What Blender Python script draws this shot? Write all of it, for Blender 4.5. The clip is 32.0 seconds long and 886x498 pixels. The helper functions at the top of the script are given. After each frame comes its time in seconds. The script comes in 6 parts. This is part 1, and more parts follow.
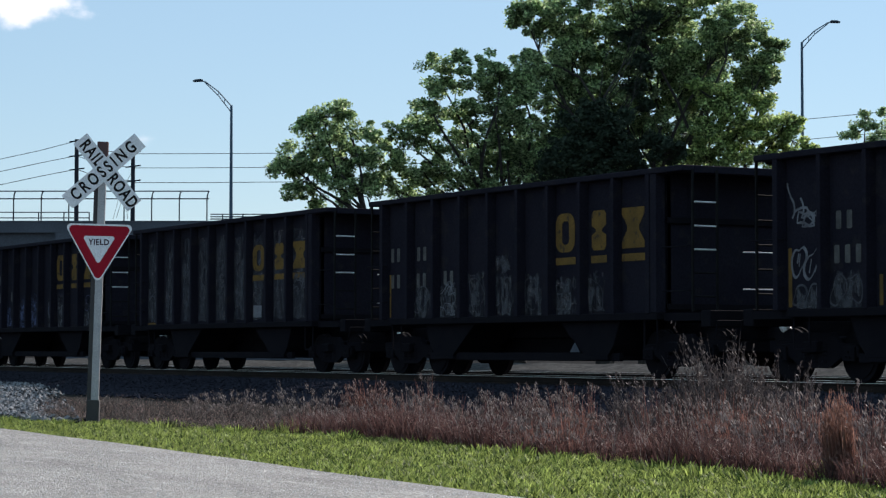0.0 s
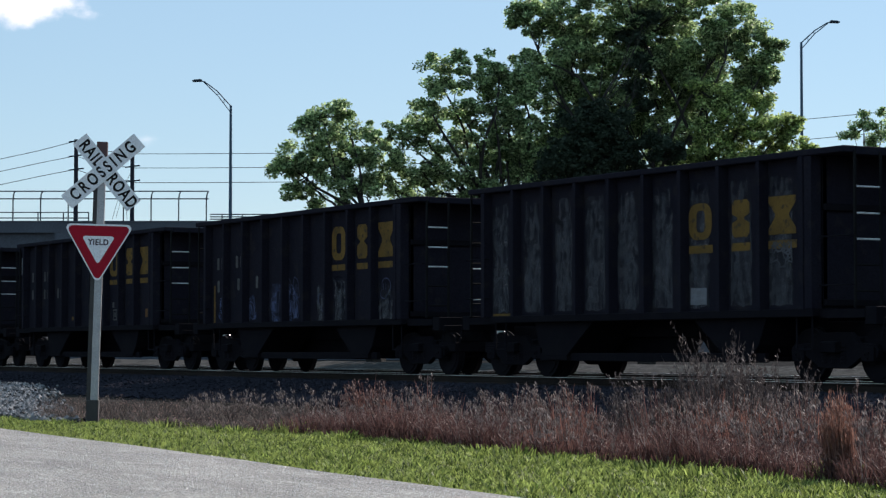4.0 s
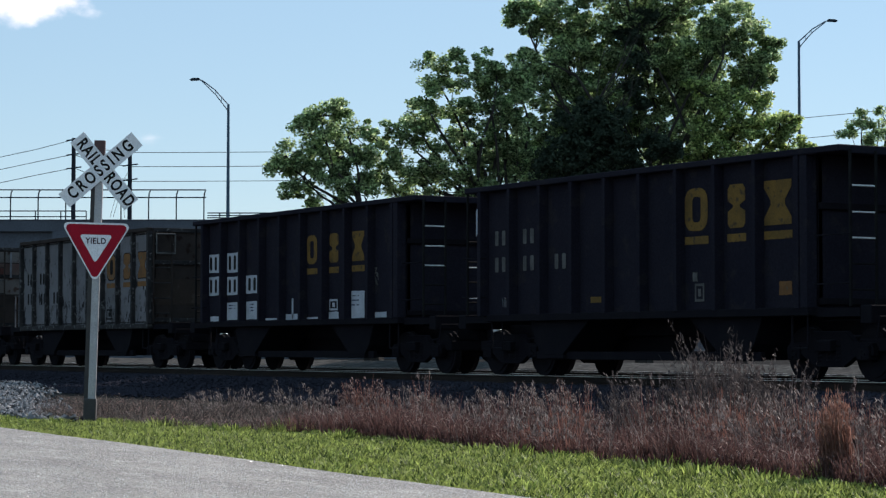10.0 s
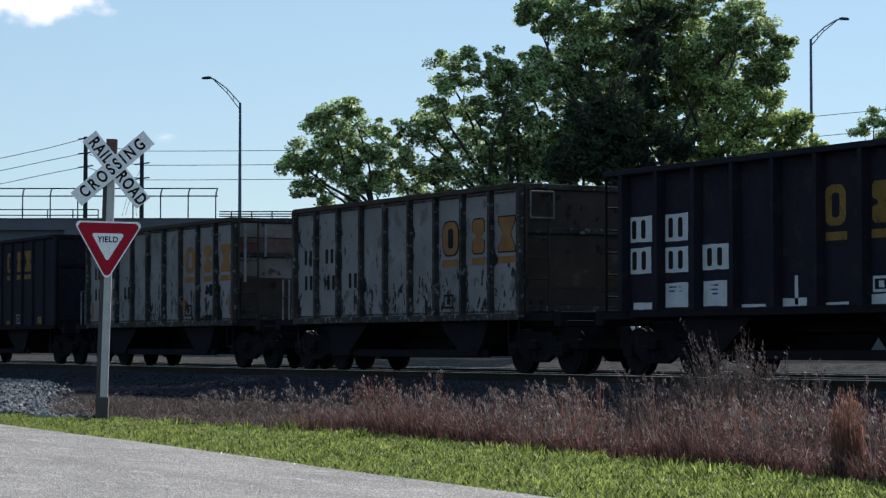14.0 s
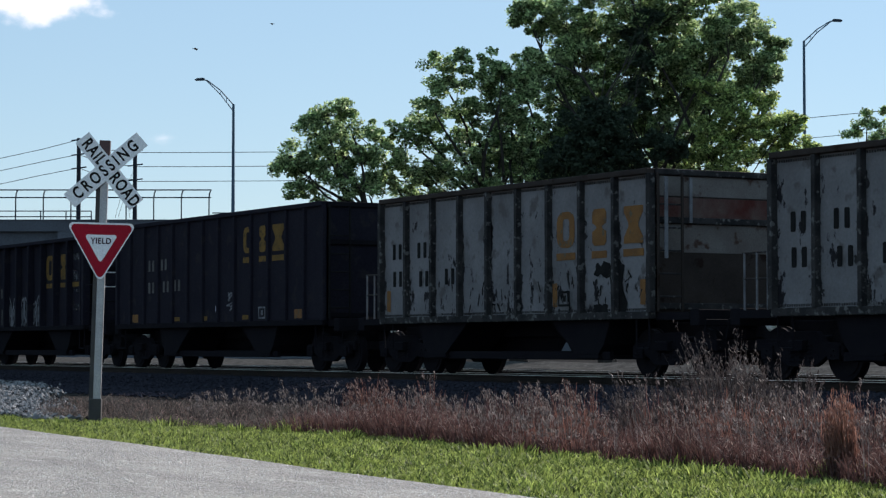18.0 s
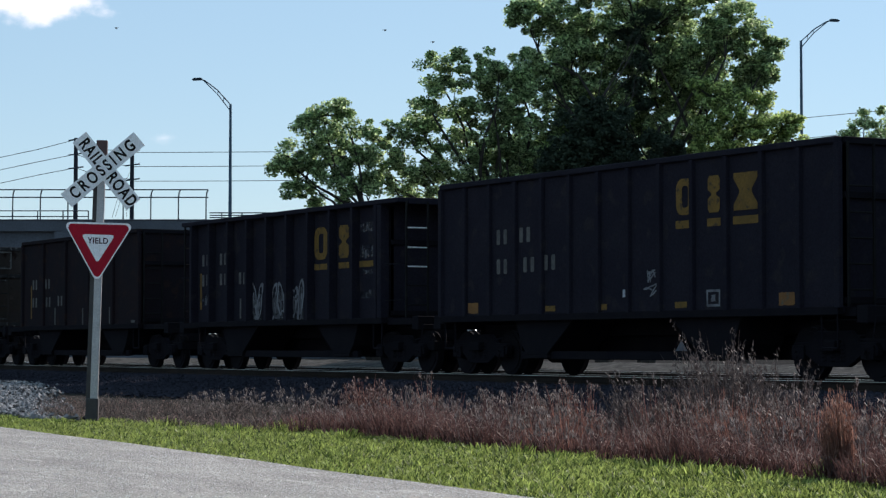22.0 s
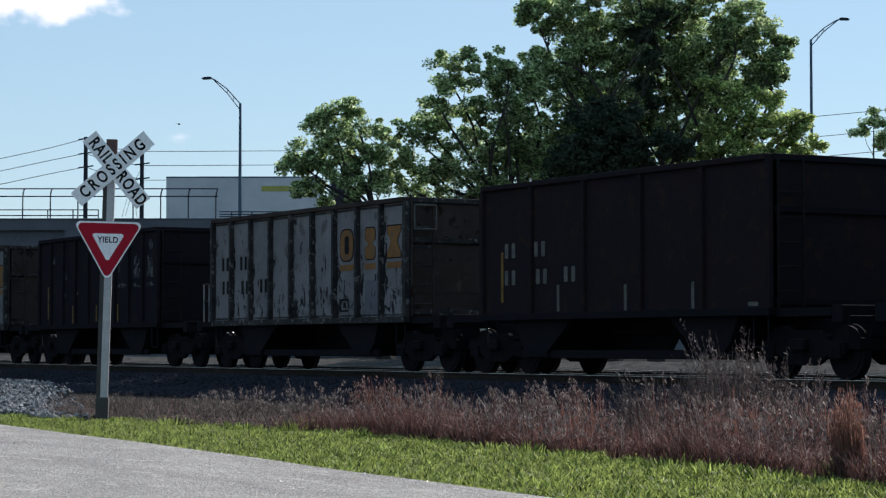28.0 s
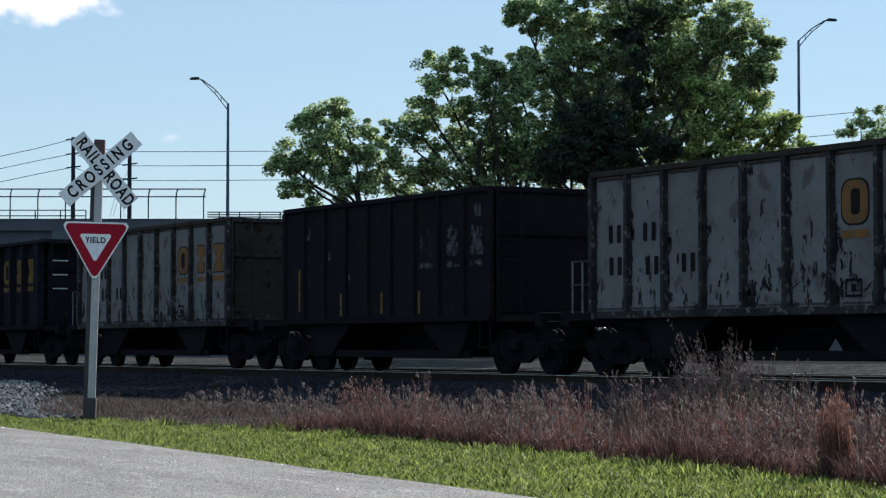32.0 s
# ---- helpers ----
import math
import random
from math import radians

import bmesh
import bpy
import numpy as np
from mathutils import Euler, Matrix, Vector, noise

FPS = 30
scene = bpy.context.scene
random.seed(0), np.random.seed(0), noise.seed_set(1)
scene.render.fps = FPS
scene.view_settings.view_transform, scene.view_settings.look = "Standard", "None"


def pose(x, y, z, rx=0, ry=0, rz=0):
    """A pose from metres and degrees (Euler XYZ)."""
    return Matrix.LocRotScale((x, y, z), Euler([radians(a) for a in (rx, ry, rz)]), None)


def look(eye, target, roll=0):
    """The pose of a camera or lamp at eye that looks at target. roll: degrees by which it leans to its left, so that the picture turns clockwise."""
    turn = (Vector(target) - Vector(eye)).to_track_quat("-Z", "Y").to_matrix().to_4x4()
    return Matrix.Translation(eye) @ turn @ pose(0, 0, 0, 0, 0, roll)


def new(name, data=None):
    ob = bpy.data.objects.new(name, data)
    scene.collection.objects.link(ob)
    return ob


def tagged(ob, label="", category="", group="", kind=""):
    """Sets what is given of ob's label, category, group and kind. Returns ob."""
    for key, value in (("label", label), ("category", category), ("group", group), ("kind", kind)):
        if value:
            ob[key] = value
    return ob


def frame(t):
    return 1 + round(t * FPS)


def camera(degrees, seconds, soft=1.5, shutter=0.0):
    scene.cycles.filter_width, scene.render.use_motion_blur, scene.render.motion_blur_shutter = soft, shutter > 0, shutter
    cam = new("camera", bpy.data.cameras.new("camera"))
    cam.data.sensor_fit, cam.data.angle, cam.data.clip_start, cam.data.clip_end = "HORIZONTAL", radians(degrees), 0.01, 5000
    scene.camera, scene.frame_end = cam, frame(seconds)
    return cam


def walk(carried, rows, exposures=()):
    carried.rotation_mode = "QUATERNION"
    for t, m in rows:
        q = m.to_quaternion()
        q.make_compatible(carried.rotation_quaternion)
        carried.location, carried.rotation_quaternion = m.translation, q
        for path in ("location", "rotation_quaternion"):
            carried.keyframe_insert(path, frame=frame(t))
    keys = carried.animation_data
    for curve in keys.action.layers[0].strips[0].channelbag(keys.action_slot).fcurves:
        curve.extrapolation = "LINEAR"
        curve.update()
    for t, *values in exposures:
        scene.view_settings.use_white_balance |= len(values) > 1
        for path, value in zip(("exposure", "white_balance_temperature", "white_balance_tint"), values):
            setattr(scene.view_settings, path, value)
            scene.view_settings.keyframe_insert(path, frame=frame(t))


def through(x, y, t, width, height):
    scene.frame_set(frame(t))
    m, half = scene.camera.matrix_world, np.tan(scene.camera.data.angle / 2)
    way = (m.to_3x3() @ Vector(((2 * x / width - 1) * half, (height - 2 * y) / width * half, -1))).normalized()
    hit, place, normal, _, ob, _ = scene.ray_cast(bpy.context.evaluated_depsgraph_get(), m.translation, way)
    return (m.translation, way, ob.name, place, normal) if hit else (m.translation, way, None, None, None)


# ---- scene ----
CLIP = 32.0
YAW, PITCH, FOCAL, EYE = 60.28, 2.537, 4000.0, 0.94
cam = camera(math.degrees(2 * math.atan(784 / FOCAL)), CLIP, soft=1.3)
# the hand-held sway: seconds and the sway to the side and up, in focal units
SWAY = [
    (0.0, 0.0, 0.0), (0.5, -1.0, 0.2), (1.0, -1.0, 0.7), (1.5, 0.4, 0.8), (2.0, 0.2, 0.8), (2.5, -0.7, 0.5),
    (3.0, 0.0, 0.0), (3.5, -1.0, 0.2), (5.5, -0.7, -0.2), (6.0, 0.2, -0.5), (6.5, 0.4, 0.8), (7.0, 0.5, 0.8),
    (7.5, 2.9, 1.0), (8.0, 2.0, 1.0), (8.5, 3.4, 0.8), (9.0, 0.5, -0.3), (9.5, -7.1, -1.7), (10.0, -5.3, -2.2),
    (10.5, -5.1, -2.2), (11.0, -4.1, -3.7), (11.5, 8.5, -4.1), (12.0, -4.4, -3.7), (12.5, -2.9, -4.6), (13.0, 4.8, -5.1),
    (13.5, 20.3, -4.6), (14.0, 15.5, -4.9), (14.5, 14.1, -4.4), (16.5, 5.1, -2.0), (17.0, 6.5, -2.2), (17.5, 4.4, -2.2),
    (18.0, 3.6, -2.2), (18.5, 5.1, -2.2), (19.0, 6.1, -2.9), (19.5, 11.2, -3.4), (20.0, 20.1, -3.4), (20.5, 18.9, -2.5),
    (21.0, 14.5, -1.9), (21.5, 10.2, -2.5), (22.0, -1.5, -2.5), (22.5, -6.3, -3.4), (23.0, -4.2, -3.2), (23.5, -2.7, -3.4),
    (24.0, 10.9, -3.4), (24.5, 9.4, -3.4), (25.0, 9.5, -3.4), (25.5, 12.6, -3.6), (27.5, 8.3, -3.7), (28.0, 15.7, -4.4),
    (28.5, -5.8, -3.6), (29.0, -5.6, -4.3), (29.5, -7.3, -3.4), (30.0, -7.3, -3.4), (30.5, -7.5, -5.4), (31.0, -8.8, -3.6),
    (31.5, -5.5, -3.6), (32.0, -5.8, -3.6),
]


def sway_pose(dx, dy):
    return pose(0, 0, EYE, 90 + PITCH + math.degrees(dy / FOCAL), 0, YAW + math.degrees(dx / FOCAL))


walk(cam, [(t, sway_pose(dx, dy)) for t, dx, dy in SWAY], exposures=[(0, 0.24, 6330, 18.5), (CLIP, 0.24, 6330, 18.5)])

# ---- world, sun ----
SUN_EL, SUN_AZ = 30.0, -22.0
world = bpy.data.worlds.new("world")
scene.world = world
world.use_nodes = True
wn = world.node_tree.nodes
sky = wn.new("ShaderNodeTexSky")
sky.sky_type, sky.sun_disc = "NISHITA", False
sky.sun_elevation, sky.sun_rotation = radians(SUN_EL), radians(SUN_AZ)
sky.air_density, sky.dust_density, sky.ozone_density = 1.0, 0.0, 2.4
# a thin even veil of high haze over the clear sky
veil = wn.new("ShaderNodeMix")
veil.data_type = "RGBA"
veil.inputs["Factor"].default_value, veil.inputs["B"].default_value = 0.5, (4.5, 7.1, 8.2, 1)
world.node_tree.links.new(sky.outputs[0], veil.inputs["A"])
world.node_tree.links.new(veil.outputs["Result"], wn["Background"].inputs[0])
wn["Background"].inputs[1].default_value = 0.087
sun = new("sun", bpy.data.lights.new("sun", "SUN"))
sun.data.energy, sun.data.angle, sun.data.color = 5.6, radians(0.53), (1.0, 0.94, 0.83)
sun_from = Vector((math.sin(radians(SUN_AZ)) * math.cos(radians(SUN_EL)), math.cos(radians(SUN_AZ)) * math.cos(radians(SUN_EL)), math.sin(radians(SUN_EL))))
sun.matrix_world = look(sun_from * 60, (0, 0, 0))

# ---- materials ----


def material(name, color, second=None, rough=0.7, metal=0.0, scale=4.0, bump=0.0, fine=60.0, spread=0.25, third=None, amount=0.5, stretch=None, spec=0.5):
    """A surface of two tones: broad patches of second over color, fine grain, bump, and a change from piece to piece."""
    m = bpy.data.materials.new(name)
    m.use_nodes = True
    nt = m.node_tree
    nd, ln = nt.nodes, nt.links
    b = nd["Principled BSDF"]
    second = second or [c * 0.7 for c in color]
    co = nd.new("ShaderNodeTexCoord")
    src = co.outputs["Object"]
    if stretch:
        mp = nd.new("ShaderNodeMapping")
        mp.inputs["Scale"].default_value = stretch
        ln.new(src, mp.inputs["Vector"])
        src = mp.outputs["Vector"]
    n1, n2 = nd.new("ShaderNodeTexNoise"), nd.new("ShaderNodeTexNoise")
    info = nd.new("ShaderNodeObjectInfo")
    for n, sc, det in ((n1, scale, 6.0), (n2, fine, 3.0)):
        n.noise_dimensions = "4D"
        n.inputs["Scale"].default_value, n.inputs["Detail"].default_value = sc, det
        ln.new(src, n.inputs["Vector"])
        w = nd.new("ShaderNodeMath")
        w.operation = "MULTIPLY"
        w.inputs[1].default_value = 37.0
        ln.new(info.outputs["Random"], w.inputs[0])
        ln.new(w.outputs[0], n.inputs["W"])
    r1 = nd.new("ShaderNodeValToRGB")
    r1.color_ramp.elements[0].position, r1.color_ramp.elements[1].position = amount - 0.15, amount + 0.15
    r1.color_ramp.elements[0].color, r1.color_ramp.elements[1].color = (*color, 1), (*second, 1)
    ln.new(n1.outputs["Fac"], r1.inputs["Fac"])
    out = r1.outputs["Color"]
    if third:
        r3 = nd.new("ShaderNodeValToRGB")
        r3.color_ramp.elements[0].position, r3.color_ramp.elements[1].position = 0.58, 0.66
        n3 = nd.new("ShaderNodeTexNoise")
        n3.inputs["Scale"].default_value, n3.inputs["Detail"].default_value = scale * 2.3, 8.0
        ln.new(src, n3.inputs["Vector"])
        ln.new(n3.outputs["Fac"], r3.inputs["Fac"])
        mx3 = nd.new("ShaderNodeMix")
        mx3.data_type = "RGBA"
        mx3.inputs["B"].default_value = (*third, 1)
        ln.new(r3.outputs["Color"], mx3.inputs["Factor"])
        ln.new(out, mx3.inputs["A"])
        out = mx3.outputs["Result"]
    hv = nd.new("ShaderNodeHueSaturation")
    ma = nd.new("ShaderNodeMath")
    ma.operation = "MULTIPLY_ADD"
    ma.inputs[1].default_value, ma.inputs[2].default_value = spread * 4, 1 - spread * 2
    ln.new(n2.outputs["Fac"], ma.inputs[0])
    ln.new(ma.outputs[0], hv.inputs["Value"])
    ln.new(out, hv.inputs["Color"])
    ln.new(hv.outputs["Color"], b.inputs["Base Color"])
    b.inputs["Roughness"].default_value, b.inputs["Metallic"].default_value = rough, metal
    b.inputs["Specular IOR Level"].default_value = spec
    if bump:
        bp = nd.new("ShaderNodeBump")
        bp.inputs["Strength"].default_value, bp.inputs["Distance"].default_value = bump, 0.02
        ln.new(n2.outputs["Fac"], bp.inputs["Height"])
        ln.new(bp.outputs["Normal"], b.inputs["Normal"])
    return m


def leaf_material(name, color, second, patch_scale=0.0, patch_depth=0.5, through=0.35, rough=0.55, spec=0.5, steep=0.0):
    """Leaves and blades: each piece in its own tone between two, some light passing through."""
    m = bpy.data.materials.new(name)
    m.use_nodes = True
    nd, ln = m.node_tree.nodes, m.node_tree.links
    b = nd["Principled BSDF"]
    geo = nd.new("ShaderNodeNewGeometry")
    ramp = nd.new("ShaderNodeValToRGB")
    ramp.color_ramp.elements[0].color, ramp.color_ramp.elements[1].color = (*color, 1), (*second, 1)
    ramp.color_ramp.elements[0].position, ramp.color_ramp.elements[1].position = steep, 1.0 - steep * 0.5
    ln.new(geo.outputs["Random Per Island"], ramp.inputs["Fac"])
    out = ramp.outputs["Color"]
    if patch_scale:
        # broad drier and lusher patches
        co, n, hv, ma = nd.new("ShaderNodeTexCoord"), nd.new("ShaderNodeTexNoise"), nd.new("ShaderNodeHueSaturation"), nd.new("ShaderNodeMath")
        n.inputs["Scale"].default_value, n.inputs["Detail"].default_value = patch_scale, 5.0
        ln.new(co.outputs["Object"], n.inputs["Vector"])
        ma.operation = "MULTIPLY_ADD"
        ma.inputs[1].default_value, ma.inputs[2].default_value = patch_depth * 4, 1 - patch_depth * 2
        ln.new(n.outputs["Fac"], ma.inputs[0])
        ln.new(ma.outputs[0], hv.inputs["Value"])
        ln.new(out, hv.inputs["Color"])
        out = hv.outputs["Color"]
    ln.new(out, b.inputs["Base Color"])
    b.inputs["Roughness"].default_value = rough
    b.inputs["Specular IOR Level"].default_value = spec
    tr = nd.new("ShaderNodeBsdfTranslucent")
    ln.new(out, tr.inputs["Color"])
    mx = nd.new("ShaderNodeMixShader")
    mx.inputs["Fac"].default_value = through
    ln.new(b.outputs[0], mx.inputs[1])
    ln.new(tr.outputs[0], mx.inputs[2])
    ln.new(mx.outputs[0], nd["Material Output"].inputs["Surface"])
    return m


def mask_chain(nd, ln, steps, source):
    """Plain arithmetic on one value: rows of operation and second operand."""
    for op, operand in steps:
        n = nd.new("ShaderNodeMath")
        n.operation = op
        n.inputs[1].default_value = operand
        ln.new(source, n.inputs[0])
        source = n.outputs[0]
    return source


def edge_nearness(nd, ln):
    """How near a place lies to the left and right edges of its sheet (1 on the edge), and its height on the sheet."""
    co, sep = nd.new("ShaderNodeTexCoord"), nd.new("ShaderNodeSeparateXYZ")
    ln.new(co.outputs["Generated"], sep.inputs[0])
    side = mask_chain(nd, ln, (("SUBTRACT", 0.5), ("ABSOLUTE", 0), ("MULTIPLY", 2.0)), sep.outputs["X"])
    return co, side, sep.outputs["Z"]


def spray(name, color, thin=0.82, full=1.22):
    """Old sprayed paint, thin and streaky: it covers in patches and fades out towards its edges."""
    m = bpy.data.materials.new(name)
    m.use_nodes = True
    nd, ln = m.node_tree.nodes, m.node_tree.links
    b = nd["Principled BSDF"]
    b.inputs["Roughness"].default_value, b.inputs["Specular IOR Level"].default_value = 0.9, 0.05
    co, side, up = edge_nearness(nd, ln)
    mp, n1, n2 = nd.new("ShaderNodeMapping"), nd.new("ShaderNodeTexNoise"), nd.new("ShaderNodeTexNoise")
    mp.inputs["Scale"].default_value = (5.0, 1.0, 1.1)
    ln.new(co.outputs["Object"], mp.inputs["Vector"])
    ln.new(mp.outputs["Vector"], n1.inputs["Vector"])
    ln.new(co.outputs["Object"], n2.inputs["Vector"])
    n1.inputs["Scale"].default_value, n1.inputs["Detail"].default_value = 2.2, 5.0
    n2.inputs["Scale"].default_value, n2.inputs["Detail"].default_value = 6.0, 6.0
    total = nd.new("ShaderNodeMath")
    total.operation = "ADD"
    ln.new(n1.outputs["Fac"], total.inputs[0])
    ln.new(n2.outputs["Fac"], total.inputs[1])
    fade = mask_chain(nd, ln, (("POWER", 6.0), ("MULTIPLY", -0.3)), side)
    high = mask_chain(nd, ln, (("POWER", 5.0), ("MULTIPLY", -0.3)), up)
    for extra in (fade, high):
        a = nd.new("ShaderNodeMath")
        a.operation = "ADD"
        ln.new(total.outputs[0], a.inputs[0])
        ln.new(extra, a.inputs[1])
        total = a
    rp = nd.new("ShaderNodeMapRange")
    rp.interpolation_type = "SMOOTHSTEP"
    rp.inputs["From Min"].default_value, rp.inputs["From Max"].default_value = thin, full
    ln.new(total.outputs[0], rp.inputs["Value"])
    b.inputs["Base Color"].default_value = (*color, 1)
    tr, mx = nd.new("ShaderNodeBsdfTransparent"), nd.new("ShaderNodeMixShader")
    ln.new(rp.outputs["Result"], mx.inputs["Fac"])
    ln.new(tr.outputs[0], mx.inputs[1])
    ln.new(b.outputs[0], mx.inputs[2])
    ln.new(mx.outputs[0], nd["Material Output"].inputs["Surface"])
    return m


def peeling(name, paint, second, under):
    """Pale sheet paint that has flaked off to dark steel, most along the ribs and low on the sheet."""
    m = material(name, paint, second, rough=0.75, scale=1.1, bump=0.2, fine=18, spread=0.12, spec=0.1, third=(0.095, 0.089, 0.088))
    nd, ln = m.node_tree.nodes, m.node_tree.links
    b = nd["Principled BSDF"]
    co, side, up = edge_nearness(nd, ln)
    info, n1 = nd.new("ShaderNodeObjectInfo"), nd.new("ShaderNodeTexNoise")
    mp = nd.new("ShaderNodeMapping")
    mp.inputs["Scale"].default_value = (1.7, 1.0, 0.8)
    ln.new(co.outputs["Object"], mp.inputs["Vector"])
    ln.new(mp.outputs["Vector"], n1.inputs["Vector"])
    n1.noise_dimensions = "4D"
    n1.inputs["Scale"].default_value, n1.inputs["Detail"].default_value, n1.inputs["Roughness"].default_value = 2.6, 9.0, 0.68
    ln.new(mask_chain(nd, ln, (("MULTIPLY", 41.0),), info.outputs["Random"]), n1.inputs["W"])
    flake = n1.outputs["Fac"]
    rim = mask_chain(nd, ln, (("POWER", 9.0), ("MULTIPLY", 0.2)), side)
    low = mask_chain(nd, ln, (("MULTIPLY", -0.1), ("ADD", 0.06)), up)
    for extra in (rim, low):
        a = nd.new("ShaderNodeMath")
        a.operation = "ADD"
        ln.new(flake, a.inputs[0])
        ln.new(extra, a.inputs[1])
        flake = a.outputs[0]
    rp = nd.new("ShaderNodeMapRange")
    rp.inputs["From Min"].default_value, rp.inputs["From Max"].default_value = 0.605, 0.63
    ln.new(flake, rp.inputs["Value"])
    mx = nd.new("ShaderNodeMix")
    mx.data_type = "RGBA"
    mx.inputs["B"].default_value = (*under, 1)
    ln.new(b.inputs["Base Color"].links[0].from_socket, mx.inputs["A"])
    ln.new(rp.outputs["Result"], mx.inputs["Factor"])
    ln.new(mx.outputs["Result"], b.inputs["Base Color"])
    return m


M_BLACK = material("black_car_paint", (0.0134, 0.0126, 0.0196), (0.0178, 0.0166, 0.0236), rough=0.85, scale=1.1, bump=0.15, fine=25, third=(0.0222, 0.02, 0.0238), spec=0.05)
M_SOOT = material("sooty_car_paint", (0.0105, 0.0098, 0.0132), (0.014, 0.0125, 0.0155), rough=0.9, scale=1.1, bump=0.15, fine=25, third=(0.0175, 0.0145, 0.0155), spec=0.04)
M_BROWN = material("brown_car_paint", (0.0185, 0.0122, 0.0142), (0.0135, 0.0118, 0.0152), rough=0.88, scale=1.2, bump=0.15, fine=25, third=(0.024, 0.0152, 0.0142), spec=0.05)
M_FLAKED = peeling("flaking_grey_paint", (0.178, 0.174, 0.182), (0.126, 0.122, 0.127), (0.014, 0.013, 0.016))
M_RUST = material("rusty_end_sheet", (0.03, 0.024, 0.022), (0.046, 0.037, 0.033), rough=0.88, scale=1.6, bump=0.3, third=(0.022, 0.013, 0.011), spec=0.06)
M_RIB = material("worn_grey_rib", (0.016, 0.0155, 0.017), (0.04, 0.038, 0.038), rough=0.8, scale=3.5, bump=0.3, third=(0.12, 0.118, 0.114), spec=0.1)
M_STEEL = material("dark_running_steel", (0.0095, 0.009, 0.0122), (0.0125, 0.0116, 0.0142), rough=0.9, scale=3.0, bump=0.2, spec=0.03)
M_WHEEL = material("wheel_steel", (0.0098, 0.0094, 0.0122), (0.0135, 0.0124, 0.0146), rough=0.85, scale=4.0, spec=0.04)
# near-white metal: the sun's glint is put into its colour
M_SUNLIT = material("sunlit_worn_metal", (0.85, 0.85, 0.85), (0.7, 0.69, 0.68), rough=0.35, metal=0.15, scale=6.0)
M_YELLOW = material("yellow_stencil", (0.19, 0.112, 0.032), (0.125, 0.078, 0.028), rough=0.85, scale=3.0, third=(0.075, 0.052, 0.032), spec=0.06)
M_ORANGE = material("orange_stencil", (0.21, 0.105, 0.038), (0.15, 0.075, 0.032), rough=0.85, scale=3.0, third=(0.11, 0.09, 0.065), spec=0.1)
M_WHITE = material("white_stencil", (0.125, 0.122, 0.115), (0.075, 0.073, 0.07), rough=0.8, scale=5.0, spec=0.05)
M_PLACARD = material("white_placard", (0.42, 0.44, 0.48), (0.34, 0.36, 0.39), rough=0.7, scale=3.0, spec=0.2)
M_INK = material("black_ink", (0.009, 0.009, 0.01), (0.016, 0.016, 0.016), rough=0.8, spec=0.05)
M_CHALK = spray("faded_grey_spray", (0.085, 0.085, 0.092))
M_FADE = spray("faded_panel_paint", (0.078, 0.078, 0.086), 0.62, 1.35)
M_BLUE = spray("blue_grey_spray", (0.085, 0.1, 0.17))
M_TAG = material("white_spray_line", (0.2, 0.205, 0.22), (0.11, 0.11, 0.12), rough=0.9, spec=0.05)
M_SCUFF = material("dull_grey_spray_line", (0.1, 0.102, 0.112), (0.05, 0.05, 0.056), rough=0.9, scale=4.0, spec=0.05)
M_SCUFFBLUE = material("dull_blue_spray_line", (0.085, 0.098, 0.16), (0.04, 0.046, 0.075), rough=0.9, scale=4.0, spec=0.05)
M_RAIL = material("rail_steel", (0.03, 0.022, 0.018), (0.02, 0.016, 0.014), rough=0.8, scale=2, spec=0.1)
M_RAILTOP = material("polished_rail_head", (0.7, 0.68, 0.65), (0.55, 0.53, 0.5), rough=0.35, metal=0.6, scale=2)
M_TIE = material("weathered_tie", (0.075, 0.068, 0.062), (0.05, 0.045, 0.042), rough=0.9, scale=3, spec=0.1)
# ballast bed and bank stones: the train's bluish shadow is put into their colour
M_BALLAST = material("shaded_ballast_bed", (0.025, 0.0255, 0.034), (0.02, 0.0205, 0.0275), rough=0.95, scale=7, bump=0.5, fine=22, spread=0.2, spec=0.0)
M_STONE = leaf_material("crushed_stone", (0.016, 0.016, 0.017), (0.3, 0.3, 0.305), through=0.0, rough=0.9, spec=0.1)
M_DARKSTONE = leaf_material("dark_track_stone", (0.022, 0.022, 0.023), (0.06, 0.059, 0.062), through=0.0, rough=0.95, spec=0.0)
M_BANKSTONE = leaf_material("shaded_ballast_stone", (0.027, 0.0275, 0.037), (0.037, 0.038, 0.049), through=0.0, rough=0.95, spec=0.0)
M_GLINT = material("white_sparkle_grit", (0.8, 0.8, 0.8), (0.7, 0.7, 0.7), rough=0.25)
M_SOIL = material("dry_soil", (0.03, 0.028, 0.026), (0.04, 0.037, 0.034), rough=0.95, scale=0.6, bump=0.6, fine=14, third=(0.055, 0.052, 0.048), spec=0.0)
M_ASPHALT = material("pale_worn_asphalt", (0.335, 0.316, 0.29), (0.24, 0.226, 0.207), rough=0.8, spec=0.2, scale=1.3, bump=1.0, fine=75, spread=1.0, stretch=(0.45, 1.5, 1), third=(0.39, 0.368, 0.338))
M_GRASS = leaf_material("green_grass", (0.026, 0.05, 0.011), (0.38, 0.46, 0.12), 6.0, 0.55, through=0.45, spec=0.2, steep=0.1)
M_DRY = leaf_material("dry_brown_grass", (0.036, 0.019, 0.0185), (0.165, 0.09, 0.08), 1.6, 0.4, through=0.42, spec=0.08)
M_WEED = leaf_material("grey_brown_weeds", (0.024, 0.021, 0.02), (0.16, 0.135, 0.122), 1.6, 0.45, through=0.4, spec=0.08, steep=0.15)
